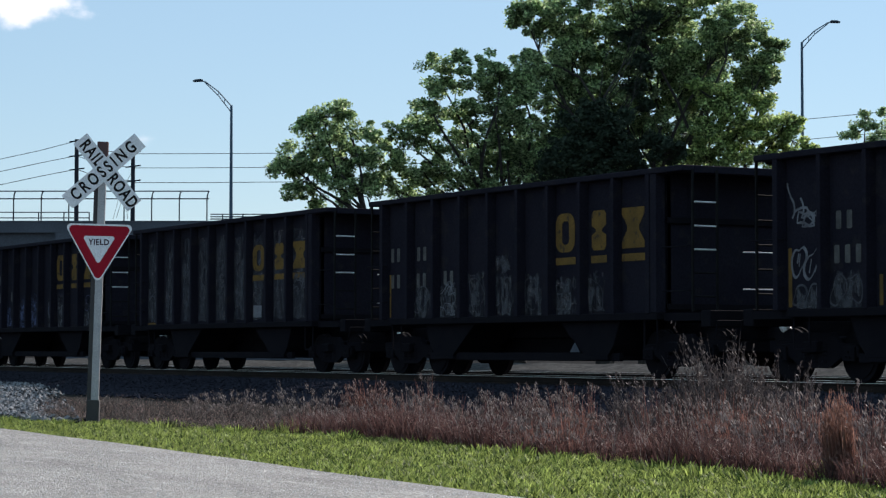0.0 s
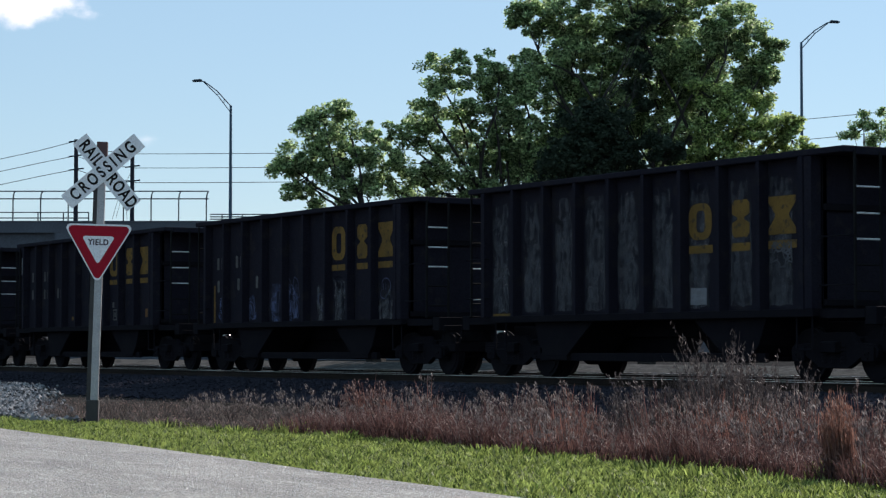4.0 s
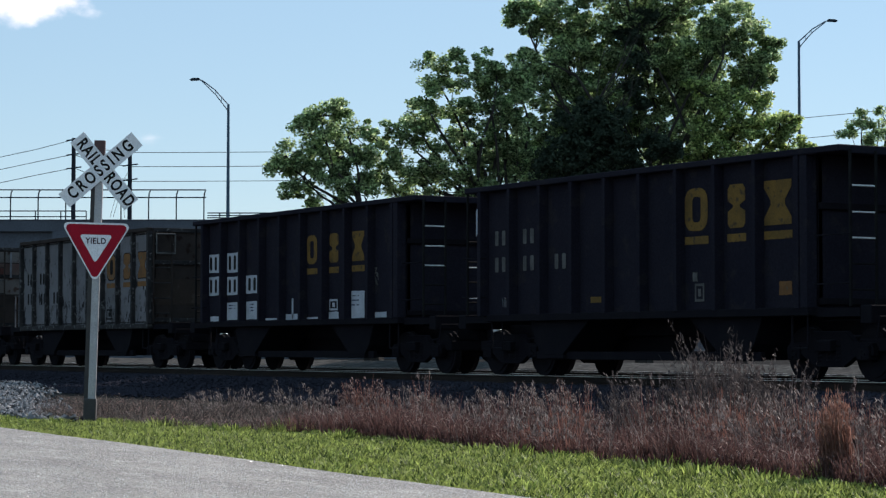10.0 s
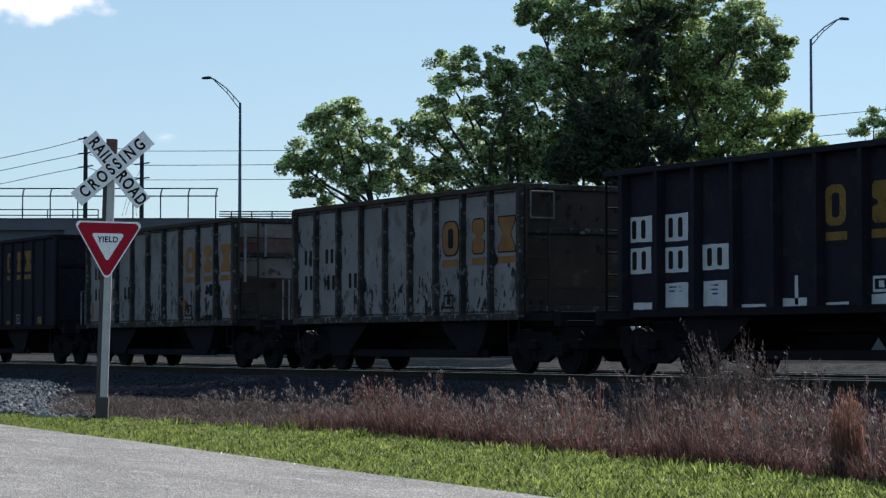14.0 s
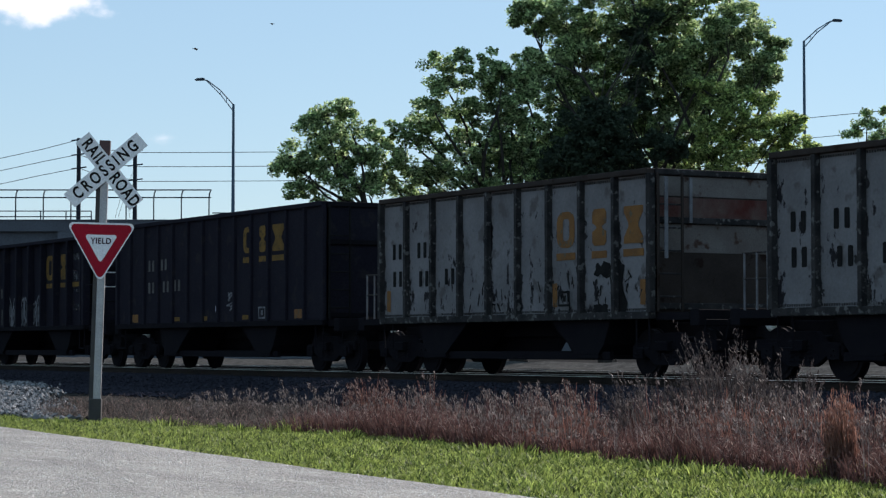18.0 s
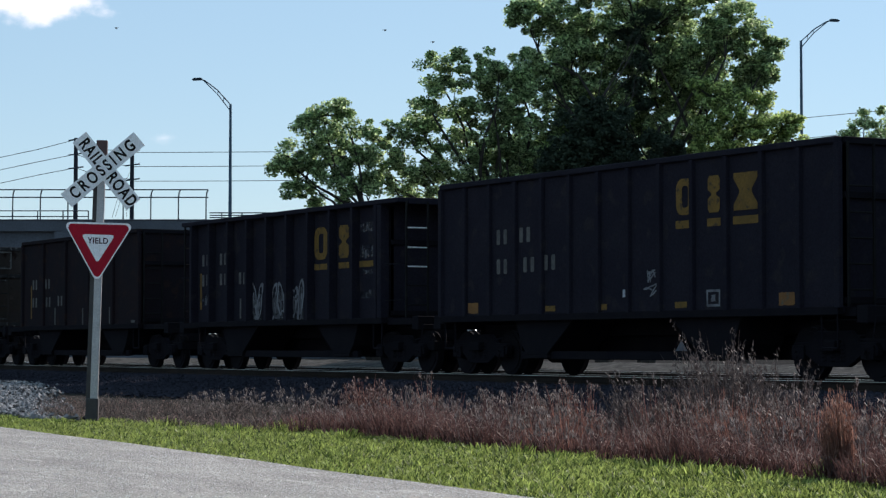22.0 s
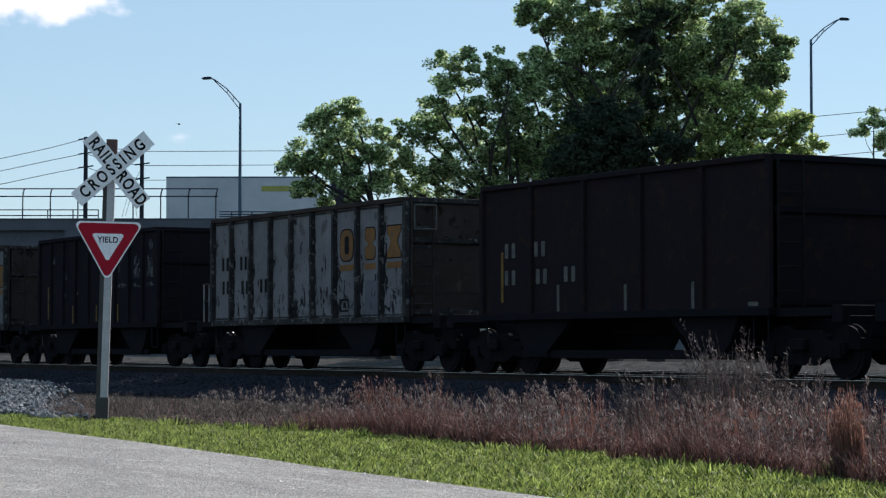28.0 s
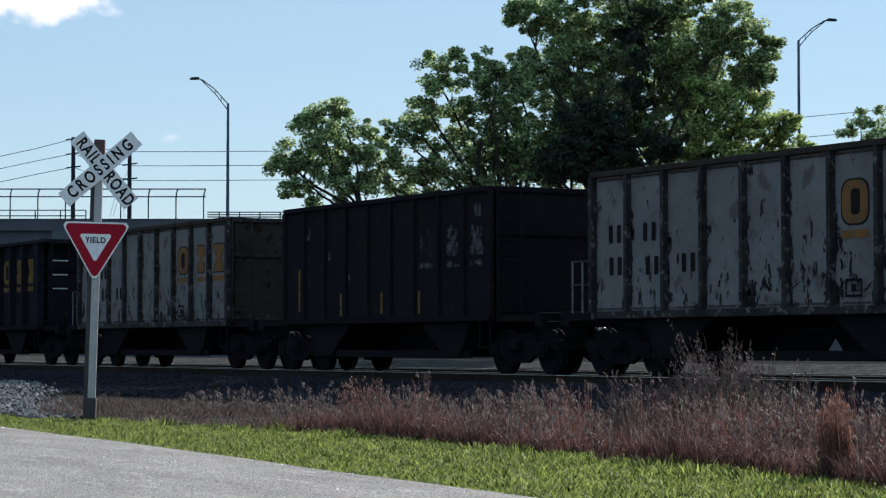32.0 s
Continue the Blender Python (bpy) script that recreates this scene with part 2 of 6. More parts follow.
M_FLUFF = leaf_material("mauve_seed_fluff", (0.045, 0.028, 0.027), (0.29, 0.205, 0.185), 1.4, 0.45, through=0.4, spec=0.08, steep=0.35)
M_DEEPRED = leaf_material("deep_red_bluestem", (0.14, 0.066, 0.052), (0.3, 0.165, 0.125), 2.0, 0.3, through=0.5, spec=0.08)
M_RED = leaf_material("red_bluestem", (0.085, 0.04, 0.035), (0.27, 0.135, 0.105), 2.0, 0.3, through=0.42, spec=0.1)
M_PALE = leaf_material("pale_seed_head", (0.06, 0.047, 0.045), (0.27, 0.222, 0.205), 1.2, 0.5, through=0.35, spec=0.12, steep=0.25)
M_BUSH = leaf_material("grey_feathery_grass", (0.036, 0.029, 0.029), (0.13, 0.11, 0.106), 1.2, 0.3, through=0.35, spec=0.08)
# the palest leaf tones also hold flecks of sun and sky light
M_LEAF = leaf_material("oak_leaf", (0.08, 0.145, 0.054), (0.6, 0.74, 0.38), 2.4, 0.45, through=0.57, rough=0.45, spec=0.3, steep=0.25)
M_LEAF2 = leaf_material("bright_oak_leaf", (0.1, 0.165, 0.05), (0.6, 0.72, 0.28), 2.4, 0.5, through=0.57, rough=0.45, spec=0.3, steep=0.22)
# dark leaf tone that paints the shade inside the crowns
M_DARKLEAF = leaf_material("shaded_crown_leaf", (0.022, 0.036, 0.025), (0.05, 0.076, 0.046), 1.0, 0.3, through=0.2, rough=0.7, spec=0.2)
M_BARK = material("dark_bark", (0.03, 0.026, 0.023), (0.05, 0.045, 0.04), rough=0.95, scale=5, bump=0.6, spec=0.1)
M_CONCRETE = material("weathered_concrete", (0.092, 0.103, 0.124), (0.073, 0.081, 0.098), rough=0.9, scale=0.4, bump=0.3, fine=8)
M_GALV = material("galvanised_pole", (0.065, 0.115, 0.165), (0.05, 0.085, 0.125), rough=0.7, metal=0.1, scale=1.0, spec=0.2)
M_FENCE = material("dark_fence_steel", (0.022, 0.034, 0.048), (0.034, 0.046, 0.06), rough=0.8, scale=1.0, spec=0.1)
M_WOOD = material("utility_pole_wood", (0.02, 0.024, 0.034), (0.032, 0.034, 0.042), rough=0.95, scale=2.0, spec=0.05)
M_WIRE = material("dark_wire", (0.05, 0.055, 0.06), rough=0.6)
M_SIGNWHITE = material("reflective_white", (0.74, 0.76, 0.78), (0.68, 0.7, 0.73), rough=0.5, scale=3)
M_SIGNRED = material("sign_red", (0.34, 0.006, 0.022), (0.29, 0.006, 0.02), rough=0.6, spec=0.15, scale=3)
M_SIGNBACK = material("sign_post_galvanised", (0.38, 0.39, 0.4), (0.3, 0.31, 0.32), rough=0.5, metal=0.5, scale=3)
M_DARKPOST = material("dark_sleeve", (0.03, 0.03, 0.032), (0.045, 0.043, 0.042), rough=0.8, scale=4)
M_TAPE = material("brown_tape", (0.08, 0.035, 0.03), (0.06, 0.03, 0.03), rough=0.6)

# ---- mesh helpers ----


def box(bm, x0, x1, y0, y1, z0, z1):
    v = [bm.verts.new(p) for p in ((x0, y0, z0), (x1, y0, z0), (x1, y1, z0), (x0, y1, z0), (x0, y0, z1), (x1, y0, z1), (x1, y1, z1), (x0, y1, z1))]
    for q in ((0, 3, 2, 1), (4, 5, 6, 7), (0, 1, 5, 4), (1, 2, 6, 5), (2, 3, 7, 6), (3, 0, 4, 7)):
        bm.faces.new([v[k] for k in q])
    return bm


def prism(bm, outline, a, b, axis="y"):
    """An outline of two coordinates, drawn out from a to b along the third axis."""
    def put(p, w):
        return {"y": (p[0], w, p[1]), "x": (w, p[0], p[1]), "z": (p[0], p[1], w)}[axis]
    lo, hi = [bm.verts.new(put(p, a)) for p in outline], [bm.verts.new(put(p, b)) for p in outline]
    bm.faces.new(lo), bm.faces.new(hi[::-1])
    n = len(outline)
    for k in range(n):
        bm.faces.new((lo[k], hi[k], hi[(k + 1) % n], lo[(k + 1) % n]))
    bmesh.ops.recalc_face_normals(bm, faces=bm.faces)
    return bm


def rod(bm, p, q, r, r2=None, sides=8):
    """A round bar from p to q."""
    p, q = Vector(p), Vector(q)
    d = q - p
    m = Matrix.Translation((p + q) / 2) @ d.to_track_quat("Z", "Y").to_matrix().to_4x4()
    bmesh.ops.create_cone(bm, cap_ends=True, segments=sides, radius1=r, radius2=r if r2 is None else r2, depth=d.length, matrix=m)
    return bm


def tube(bm, pts, r, sides=6):
    for p, q in zip(pts, pts[1:]):
        rod(bm, p, q, r, sides=sides)
    return bm


def to_mesh(name, bm, mat, smooth=False, bevel=0.0):
    if bevel:
        bmesh.ops.bevel(bm, geom=bm.edges[:], offset=bevel, segments=1, affect="EDGES", profile=0.7)
    me = bpy.data.meshes.new(name)
    bm.to_mesh(me)
    bm.free()
    me.materials.append(mat)
    if smooth:
        me.polygons.foreach_set("use_smooth", [True] * len(me.polygons))
    return me


def part(name, bm, mat, parent, label="", smooth=False, bevel=0.0, kind=""):
    me = bm if isinstance(bm, bpy.types.Mesh) else to_mesh(name, bm, mat, smooth, bevel)
    ob = new(name, me)
    ob.parent = parent
    return tagged(ob, label=label, kind=kind)


def thing(name, label, category, m=None, group="", kind=""):
    ob = new(name)
    ob.empty_display_size = 0.2
    if m is not None:
        ob.matrix_basis = m
    return tagged(ob, label, category, group, kind)


def solid(name, bm, mat, label, category="", kind="", group="", m=None, smooth=False, bevel=0.0):
    ob = new(name, to_mesh(name, bm, mat, smooth, bevel))
    if m is not None:
        ob.matrix_basis = m
    return tagged(ob, label, category, group, kind)


def cloud_mesh(name, verts, faces, mat):
    me = bpy.data.meshes.new(name)
    me.from_pydata(verts, [], faces)
    me.materials.append(mat)
    return me


RIGHT = Vector((math.cos(radians(YAW)), math.sin(radians(YAW)), 0))
AHEAD = Vector((-math.sin(radians(YAW)), math.cos(radians(YAW)), 0))


def plan(side, depth, z=0.0):
    """A place by its way to the side and ahead of the standpoint, in metres."""
    return RIGHT * side + AHEAD * depth + Vector((0, 0, z))


def plan_pose(side, depth, z=0.0, turn=0.0):
    return Matrix.Translation(plan(side, depth, z)) @ pose(0, 0, 0, 0, 0, YAW + turn)


def words(text, size, depth, mat, name, parent, m, label="", space=1.0, bold=0.0):
    cu = bpy.data.curves.new(name, "FONT")
    cu.body, cu.size, cu.extrude, cu.align_x, cu.align_y = text, size, depth, "CENTER", "CENTER"
    cu.space_character, cu.offset = space, bold
    tmp = bpy.data.objects.new("tmp", cu)
    scene.collection.objects.link(tmp)
    me = bpy.data.meshes.new_from_object(tmp.evaluated_get(bpy.context.evaluated_depsgraph_get()))
    bpy.data.objects.remove(tmp)
    me.materials.clear()
    me.materials.append(mat)
    ob = new(name, me)
    ob.parent, ob.matrix_basis = parent, m
    return tagged(ob, label=label)


# ---- ground, road, track ----
TRACK_Y, RAIL_Z = 25.28, 0.38


gx = np.r_[-3000, -600, -200, np.arange(-90, 30.1, 3.0), 200, 900]
gy = np.r_[-900, -60, np.arange(0, 36.1, 1.0), 37.5, 44, 50, 52.7, 53.1, 60, 120, 300, 3000]
gv = [(float(x), float(y), 0.03 * noise.noise((x * 0.15, y * 0.3, 0)) - (0.66 if 37 < y < 53 else 0.06)) for y in gy for x in gx]
nx = len(gx)
gf = [(j * nx + i, j * nx + i + 1, (j + 1) * nx + i + 1, (j + 1) * nx + i) for j in range(len(gy) - 1) for i in range(nx - 1)]
tagged(new("ground", cloud_mesh("ground", gv, gf, M_SOIL)), "grassy soil with worn bare patches", "ground", kind="structure")


def road_edge(x):
    """The grass edge of the road, y for x: it swings a little away from the track."""
    return 7.6 + 0.09 * max(0.0, -12 - x) + 0.012 * math.sin(x * 1.7) + 0.03 * math.sin(x * 0.6 + 1)


rv, rf = [], []
rx = [x * 0.5 for x in range(-120, 41)]
for k, x in enumerate(rx):
    rv += [(x, -7.0, -0.01), (x, 0.0, 0.0), (x, road_edge(x) - 1.5, 0.0), (x, road_edge(x), -0.005), (x, road_edge(x) + 0.02, -0.09)]
    if k:
        rf += [((k - 1) * 5 + j, k * 5 + j, k * 5 + j + 1, (k - 1) * 5 + j + 1) for j in range(4)]
tagged(new("road", cloud_mesh("road", rv, rf, M_ASPHALT)), "pale worn asphalt road with loose grit", "road", kind="structure")

# the bare lot beyond the tracks
lx, ly = [-500.0, -260.0, -160.0] + [-120 + 8.0 * k for k in range(18)], [53.6, 58, 64, 72, 82, 95, 110, 140, 170]
lv = [(x, y + (0 if j else 0.3 * math.sin(x)), 0.03 * noise.noise((x * 0.1, y * 0.1, 4)) - 0.01) for j, y in enumerate(ly) for x in lx]
n = len(lx)
lf = [(j * n + i, j * n + i + 1, (j + 1) * n + i + 1, (j + 1) * n + i) for j in range(len(ly) - 1) for i in range(n - 1)]
M_LOT = material("bare_grey_lot", (0.036, 0.035, 0.034), (0.025, 0.0245, 0.024), rough=0.95, scale=0.5, bump=0.5, fine=9, spread=0.25, third=(0.06, 0.058, 0.055), spec=0.0)
tagged(new("gravel_lot", cloud_mesh("gravel_lot", lv, lf, M_LOT)), "bare dark grey lot beyond the tracks", "ground", kind="structure")

# a pale concrete edge above the dark ditch
solid("kerb", box(bmesh.new(), -500, 24, 53.15, 54.2, -0.3, 0.035), M_CONCRETE, "long pale concrete edge along the ditch", "kerb", kind="structure")

# the ballast bank: a profile across the track, with a rough surface
prof = [(20.9, -0.08), (21.5, 0.02), (22.3, 0.12), (22.9, 0.17), (24.0, 0.18), (26.6, 0.18), (27.6, 0.14), (28.4, 0.16), (31.2, 0.16), (32.2, 0.08), (33.6, -0.1)]
bv, bf = [], []
bx = [-420.0, -300.0, -220.0, -170.0] + [-140 + 0.5 * k for k in range(270)]
for k, x in enumerate(bx):
    for y, z in prof:
        bv.append((x, y + 0.12 * noise.noise((x * 0.5, y, 3)), z + 0.035 * noise.noise((x * 2.1, y * 2.1, 1))))
    if k:
        n = len(prof)
        bf += [((k - 1) * n + j, k * n + j, k * n + j + 1, (k - 1) * n + j + 1) for j in range(n - 1)]
tagged(new("ballast_bank", cloud_mesh("ballast_bank", bv, bf, M_BALLAST)), "grey crushed stone ballast bank under the tracks, shade in its colour", "ballast", kind="structure")

# a low gravel shoulder beyond the second track, rising to the edge of the ditch
sv, sf = [], []
shoulder = [(32.4, 0.04), (33.4, 0.34), (34.2, 0.45), (34.9, 0.53), (35.5, 0.51), (36.6, 0.1), (37.6, -0.68)]
for k, x in enumerate(bx):
    for y, z in shoulder:
        sv.append((x, y + 0.15 * noise.noise((x * 0.4, y, 7)), z + 0.05 * noise.noise((x * 0.8, y * 1.3, 8))))
    if k:
        n = len(shoulder)
        sf += [((k - 1) * n + j, k * n + j, k * n + j + 1, (k - 1) * n + j + 1) for j in range(n - 1)]
M_SHOULDER = material("pale_gravel_shoulder", (0.085, 0.083, 0.079), (0.05, 0.049, 0.047), rough=0.95, scale=2.5, bump=0.8, fine=14, spread=0.3, third=(0.115, 0.112, 0.107), spec=0.0)
tagged(new("gravel_shoulder", cloud_mesh("gravel_shoulder", sv, sf, M_SHOULDER)), "low sunlit gravel shoulder beyond the tracks", "ground", kind="structure")


def rail_line(y, label):
    ob = thing("rail", label, "rail", kind="structure", group="rails")
    z = RAIL_Z
    bm = bmesh.new()
    prism(bm, [(y - 0.07, z - 0.17), (y + 0.07, z - 0.17), (y + 0.07, z - 0.155), (y + 0.01, z - 0.14), (y + 0.01, z - 0.045), (y + 0.036, z - 0.035), (y + 0.036, z - 0.0092), (y - 0.036, z - 0.0092), (y - 0.036, z - 0.035), (y - 0.01, z - 0.045), (y - 0.01, z - 0.14), (y - 0.07, z - 0.155)], -420, 12, "x")
    part("rail_web", bm, M_RAIL, ob)
    part("rail_head", box(bmesh.new(), -420, 12, y - 0.038, y + 0.038, z - 0.009, z), M_RAILTOP, ob, "polished running surface of the rail")


for ty in (TRACK_Y, TRACK_Y + 4.4):
    for dy in (-0.75, 0.75):
        rail_line(ty + dy, "rusty steel rail with a polished head")
tie = to_mesh("tie", box(bmesh.new(), -0.115, 0.115, -1.3, 1.3, -0.18, 0.0), M_TIE, bevel=0.012)
ties = thing("tie_row", "row of weathered wooden ties set in ballast", "ties", kind="structure")
for k in range(150):
    for ty in (TRACK_Y, TRACK_Y + 4.4):
        ob = new("tie", tie)
        ob.parent = ties
        ob.matrix_basis = pose(-88 + 0.53 * k, ty + random.uniform(-0.05, 0.05), RAIL_Z - 0.172, rz=random.uniform(-1.5, 1.5))

# ---- hopper cars ----
WHEEL_R, TOP, SILL = 0.457, 3.86, 1.23
MOVERS = []


def wheel_mesh():
    """One wheel with flange, plate and hub."""
    bm = bmesh.new()
    for y0, y1, r in ((0.69, 0.72, 0.485), (0.72, 0.83, WHEEL_R), (0.83, 0.85, 0.38), (0.85, 0.9, 0.13)):
        rod(bm, (0, y0, 0), (0, y1, 0), r, sides=28)
    return to_mesh("wheel", bm, M_WHEEL)


def axle_mesh():
    bm = bmesh.new()
    rod(bm, (0, -1.08, 0), (0, 1.08, 0), 0.075, sides=10)
    return to_mesh("axle", bm, M_WHEEL)


def bearing_mesh():
    bm = bmesh.new()
    rod(bm, (0, 0.95, 0), (0, 1.1, 0), 0.1, sides=10)
    for k in range(3):
        a = k * 2.094
        rod(bm, (0.055 * math.cos(a), 1.09, 0.055 * math.sin(a)), (0.055 * math.cos(a), 1.12, 0.055 * math.sin(a)), 0.018, sides=6)
    return to_mesh("bearing_cap", bm, M_WHEEL)


def frame_mesh():
    """One cast side frame of a truck, seen from its side."""
    bm = bmesh.new()
    top = [(-1.12, 0.55), (-1.05, 0.64), (-0.62, 0.66), (-0.42, 0.84), (0.42, 0.84), (0.62, 0.66), (1.05, 0.64), (1.12, 0.55), (1.1, 0.42), (0.72, 0.44), (0.44, 0.28), (0.34, 0.24), (-0.34, 0.24), (-0.44, 0.28), (-0.72, 0.44), (-1.1, 0.42)]
    prism(bm, top, -0.06, 0.06)
    for s in (-1, 1):
        box(bm, s * 0.889 - 0.16, s * 0.889 + 0.16, -0.1, 0.1, 0.36, 0.6)
    return to_mesh("side_frame", bm, M_STEEL, bevel=0.012)


def spring_mesh():
    bm = bmesh.new()
    for x in (-0.24, 0.0, 0.24):
        for k in range(5):
            bmesh.ops.create_cone(bm, cap_ends=True, segments=10, radius1=0.1, radius2=0.085, depth=0.045, matrix=Matrix.Translation((x, 0, 0.36 + k * 0.065)))
    return to_mesh("spring_nest", bm, M_STEEL)


WHEEL, AXLE, BEARING, SIDEFRAME, SPRINGS = wheel_mesh(), axle_mesh(), bearing_mesh(), frame_mesh(), spring_mesh()
BOLSTER = to_mesh("bolster", prism(bmesh.new(), [(-1.2, 0.5), (1.2, 0.5), (1.2, 0.68), (0.4, 0.78), (-0.4, 0.78), (-1.2, 0.68)], -0.2, 0.2, "x"), M_STEEL, bevel=0.015)
WHEELSETS = []


def truck(car, x):
    t = new("truck")
    t.parent, t.matrix_basis = car, pose(x, 0, 0)
    part("bolster", BOLSTER, M_STEEL, t)
    for s in (-1, 1):
        for nm, me in (("side_frame", SIDEFRAME), ("spring_nest", SPRINGS)):
            part(nm, me, M_STEEL, t).matrix_basis = pose(0, s * 1.0, 0)
        ws = new("wheelset")
        ws.parent, ws.matrix_basis = car, pose(x + s * 0.889, 0, WHEEL_R)
        tagged(ws, label="worn steel wheels on an axle")
        part("axle", AXLE, M_WHEEL, ws)
        for f in (0, 180):
            part("wheel", WHEEL, M_WHEEL, ws).matrix_basis = pose(0, 0, 0, rz=f)
            part("bearing_cap", BEARING, M_WHEEL, ws).matrix_basis = pose(0, 0, 0, rz=f)
        WHEELSETS.append((ws, x + s * 0.889))


def rounded(x0, x1, z0, z1, r, n=4):
    """The outline of a rounded rectangle."""
    pts = []
    for cx, cz, a0 in ((x1 - r, z1 - r, 0), (x0 + r, z1 - r, 90), (x0 + r, z0 + r, 180), (x1 - r, z0 + r, 270)):
        for k in range(n + 1):
            a = radians(a0 + 90 * k / n)
            pts.append((cx + r * math.cos(a), cz + r * math.sin(a)))
    return pts


def ring(bm, outer, inner, y):
    """A flat painted ring between two outlines of as many corners."""
    o, i = [bm.verts.new((p[0], y, p[1])) for p in outer], [bm.verts.new((p[0], y, p[1])) for p in inner]
    n = len(o)
    for k in range(n):
        bm.faces.new((o[k], i[k], i[(k + 1) % n], o[(k + 1) % n]))


def emblem(car, cols, z0, z1, y, mat, skip=(), bars=True, ink=None):
    """Three large painted blocks, a ring, a waisted block and an hourglass, with a bar under each. cols: x from and to."""
    h = z1 - z0
    for k, (x0, x1) in enumerate(cols):
        w = x1 - x0
        if k not in skip:
            bm = bmesh.new()
            if k == 0:
                ring(bm, rounded(x0, x1, z0, z1, w * 0.34), rounded(x0 + w * 0.34, x1 - w * 0.3, z0 + h * 0.2, z1 - h * 0.2, w * 0.12), y)
            else:
                pts = [(0, 1), (0, 0.84), (0.24, 0.55), (0.24, 0.45), (0, 0.16), (0, 0), (1, 0), (1, 0.16), (0.76, 0.45), (0.76, 0.55), (1, 0.84), (1, 1)]
                if k == 1:
                    pts = [(0.14, 1), (0, 0.9), (0, 0.62), (0.3, 0.53), (0.3, 0.47), (0, 0.38), (0, 0.1), (0.14, 0), (0.86, 0), (1, 0.1), (1, 0.38), (0.7, 0.47), (0.7, 0.53), (1, 0.62), (1, 0.9), (0.86, 1)]
                prism(bm, [(x0 + px * w, z0 + pz * h) for px, pz in pts], y, y + 0.003)
            part("painted_block", bm, mat, car, "large painted block shape")
            if ink:
                bm = bmesh.new()
                o = rounded(x0 - 0.03, x1 + 0.03, z0 - 0.03, z1 + 0.03, w * 0.34)
                if k:
                    o = [(x0 + (0.5 + (px - 0.5) * 1.1) * w, z0 + (0.5 + (pz - 0.5) * 1.08) * h) for px, pz in pts]
                prism(bm, o, y + 0.0035, y + 0.0065)
                part("block_outline", bm, ink, car, "dark outline round the block")
        if bars:
            bm = bmesh.new()
            prism(bm, rounded(x0 - 0.02, x1 + 0.02, z0 - 0.24, z0 - 0.1, 0.01, 1), y, y + 0.003)
            part("painted_bar", bm, mat, car)


def patch(car, x, z, w, h, y, mat, name="sprayed_patch", rough=0.03, label=""):
    """A thin painted or stuck-on patch with a slightly uneven outline."""
    bm = bmesh.new()
    n = 5
    r = [random.uniform(-rough, rough) for _ in range(4 * n)]
    pts = [(x + w * k / n, z + r[k]) for k in range(n)] + [(x + w + r[n + k], z + h * k / n) for k in range(n)]
    pts += [(x + w - w * k / n, z + h + r[2 * n + k]) for k in range(n)] + [(x + r[3 * n + k], z + h - h * k / n) for k in range(n)]
    prism(bm, pts, y, y + 0.002)
    return part(name, bm, mat, car, label)


def scribble(car, x, z, w, h, y, mat, turns=6, seed=0, r=0.022):
    """A sprayed line that wanders and loops inside a box; no writing."""
    rnd = random.Random(seed)
    p, a, curl = Vector((x + w * rnd.random(), 0, z + h * rnd.random())), rnd.uniform(0, 6.28), 0.0
    pts = [p.copy()]
    for k in range(turns * 7):
        curl = 0.7 * curl + rnd.gauss(0, 0.45)
        a += curl
        q = p + Vector((math.cos(a), 0, math.sin(a))) * 0.1
        if not (x < q.x < x + w and z < q.z < z + h):
            a += 2.2
            q = Vector((min(max(q.x, x), x + w), 0, min(max(q.z, z), z + h)))
        p = q
        pts.append(p.copy())
    bm, last = bmesh.new(), None
    pts = [p for k, p in enumerate(pts) if k == 0 or (p - pts[k - 1]).length > 0.02]
    for k, p in enumerate(pts):
        d = pts[min(k + 1, len(pts) - 1)] - pts[max(k - 1, 0)]
        s = Vector((-d.z, 0, d.x)).normalized() * r * rnd.uniform(0.75, 1.15)
        o = Vector((0, y - 0.00002 * k, 0))
        edge = (bm.verts.new(p + o - s), bm.verts.new(p + o + s))
        if last:
            bm.faces.new((last[0], edge[0], edge[1], last[1]))
        last = edge
    return part("sprayed_line", bm, mat, car)


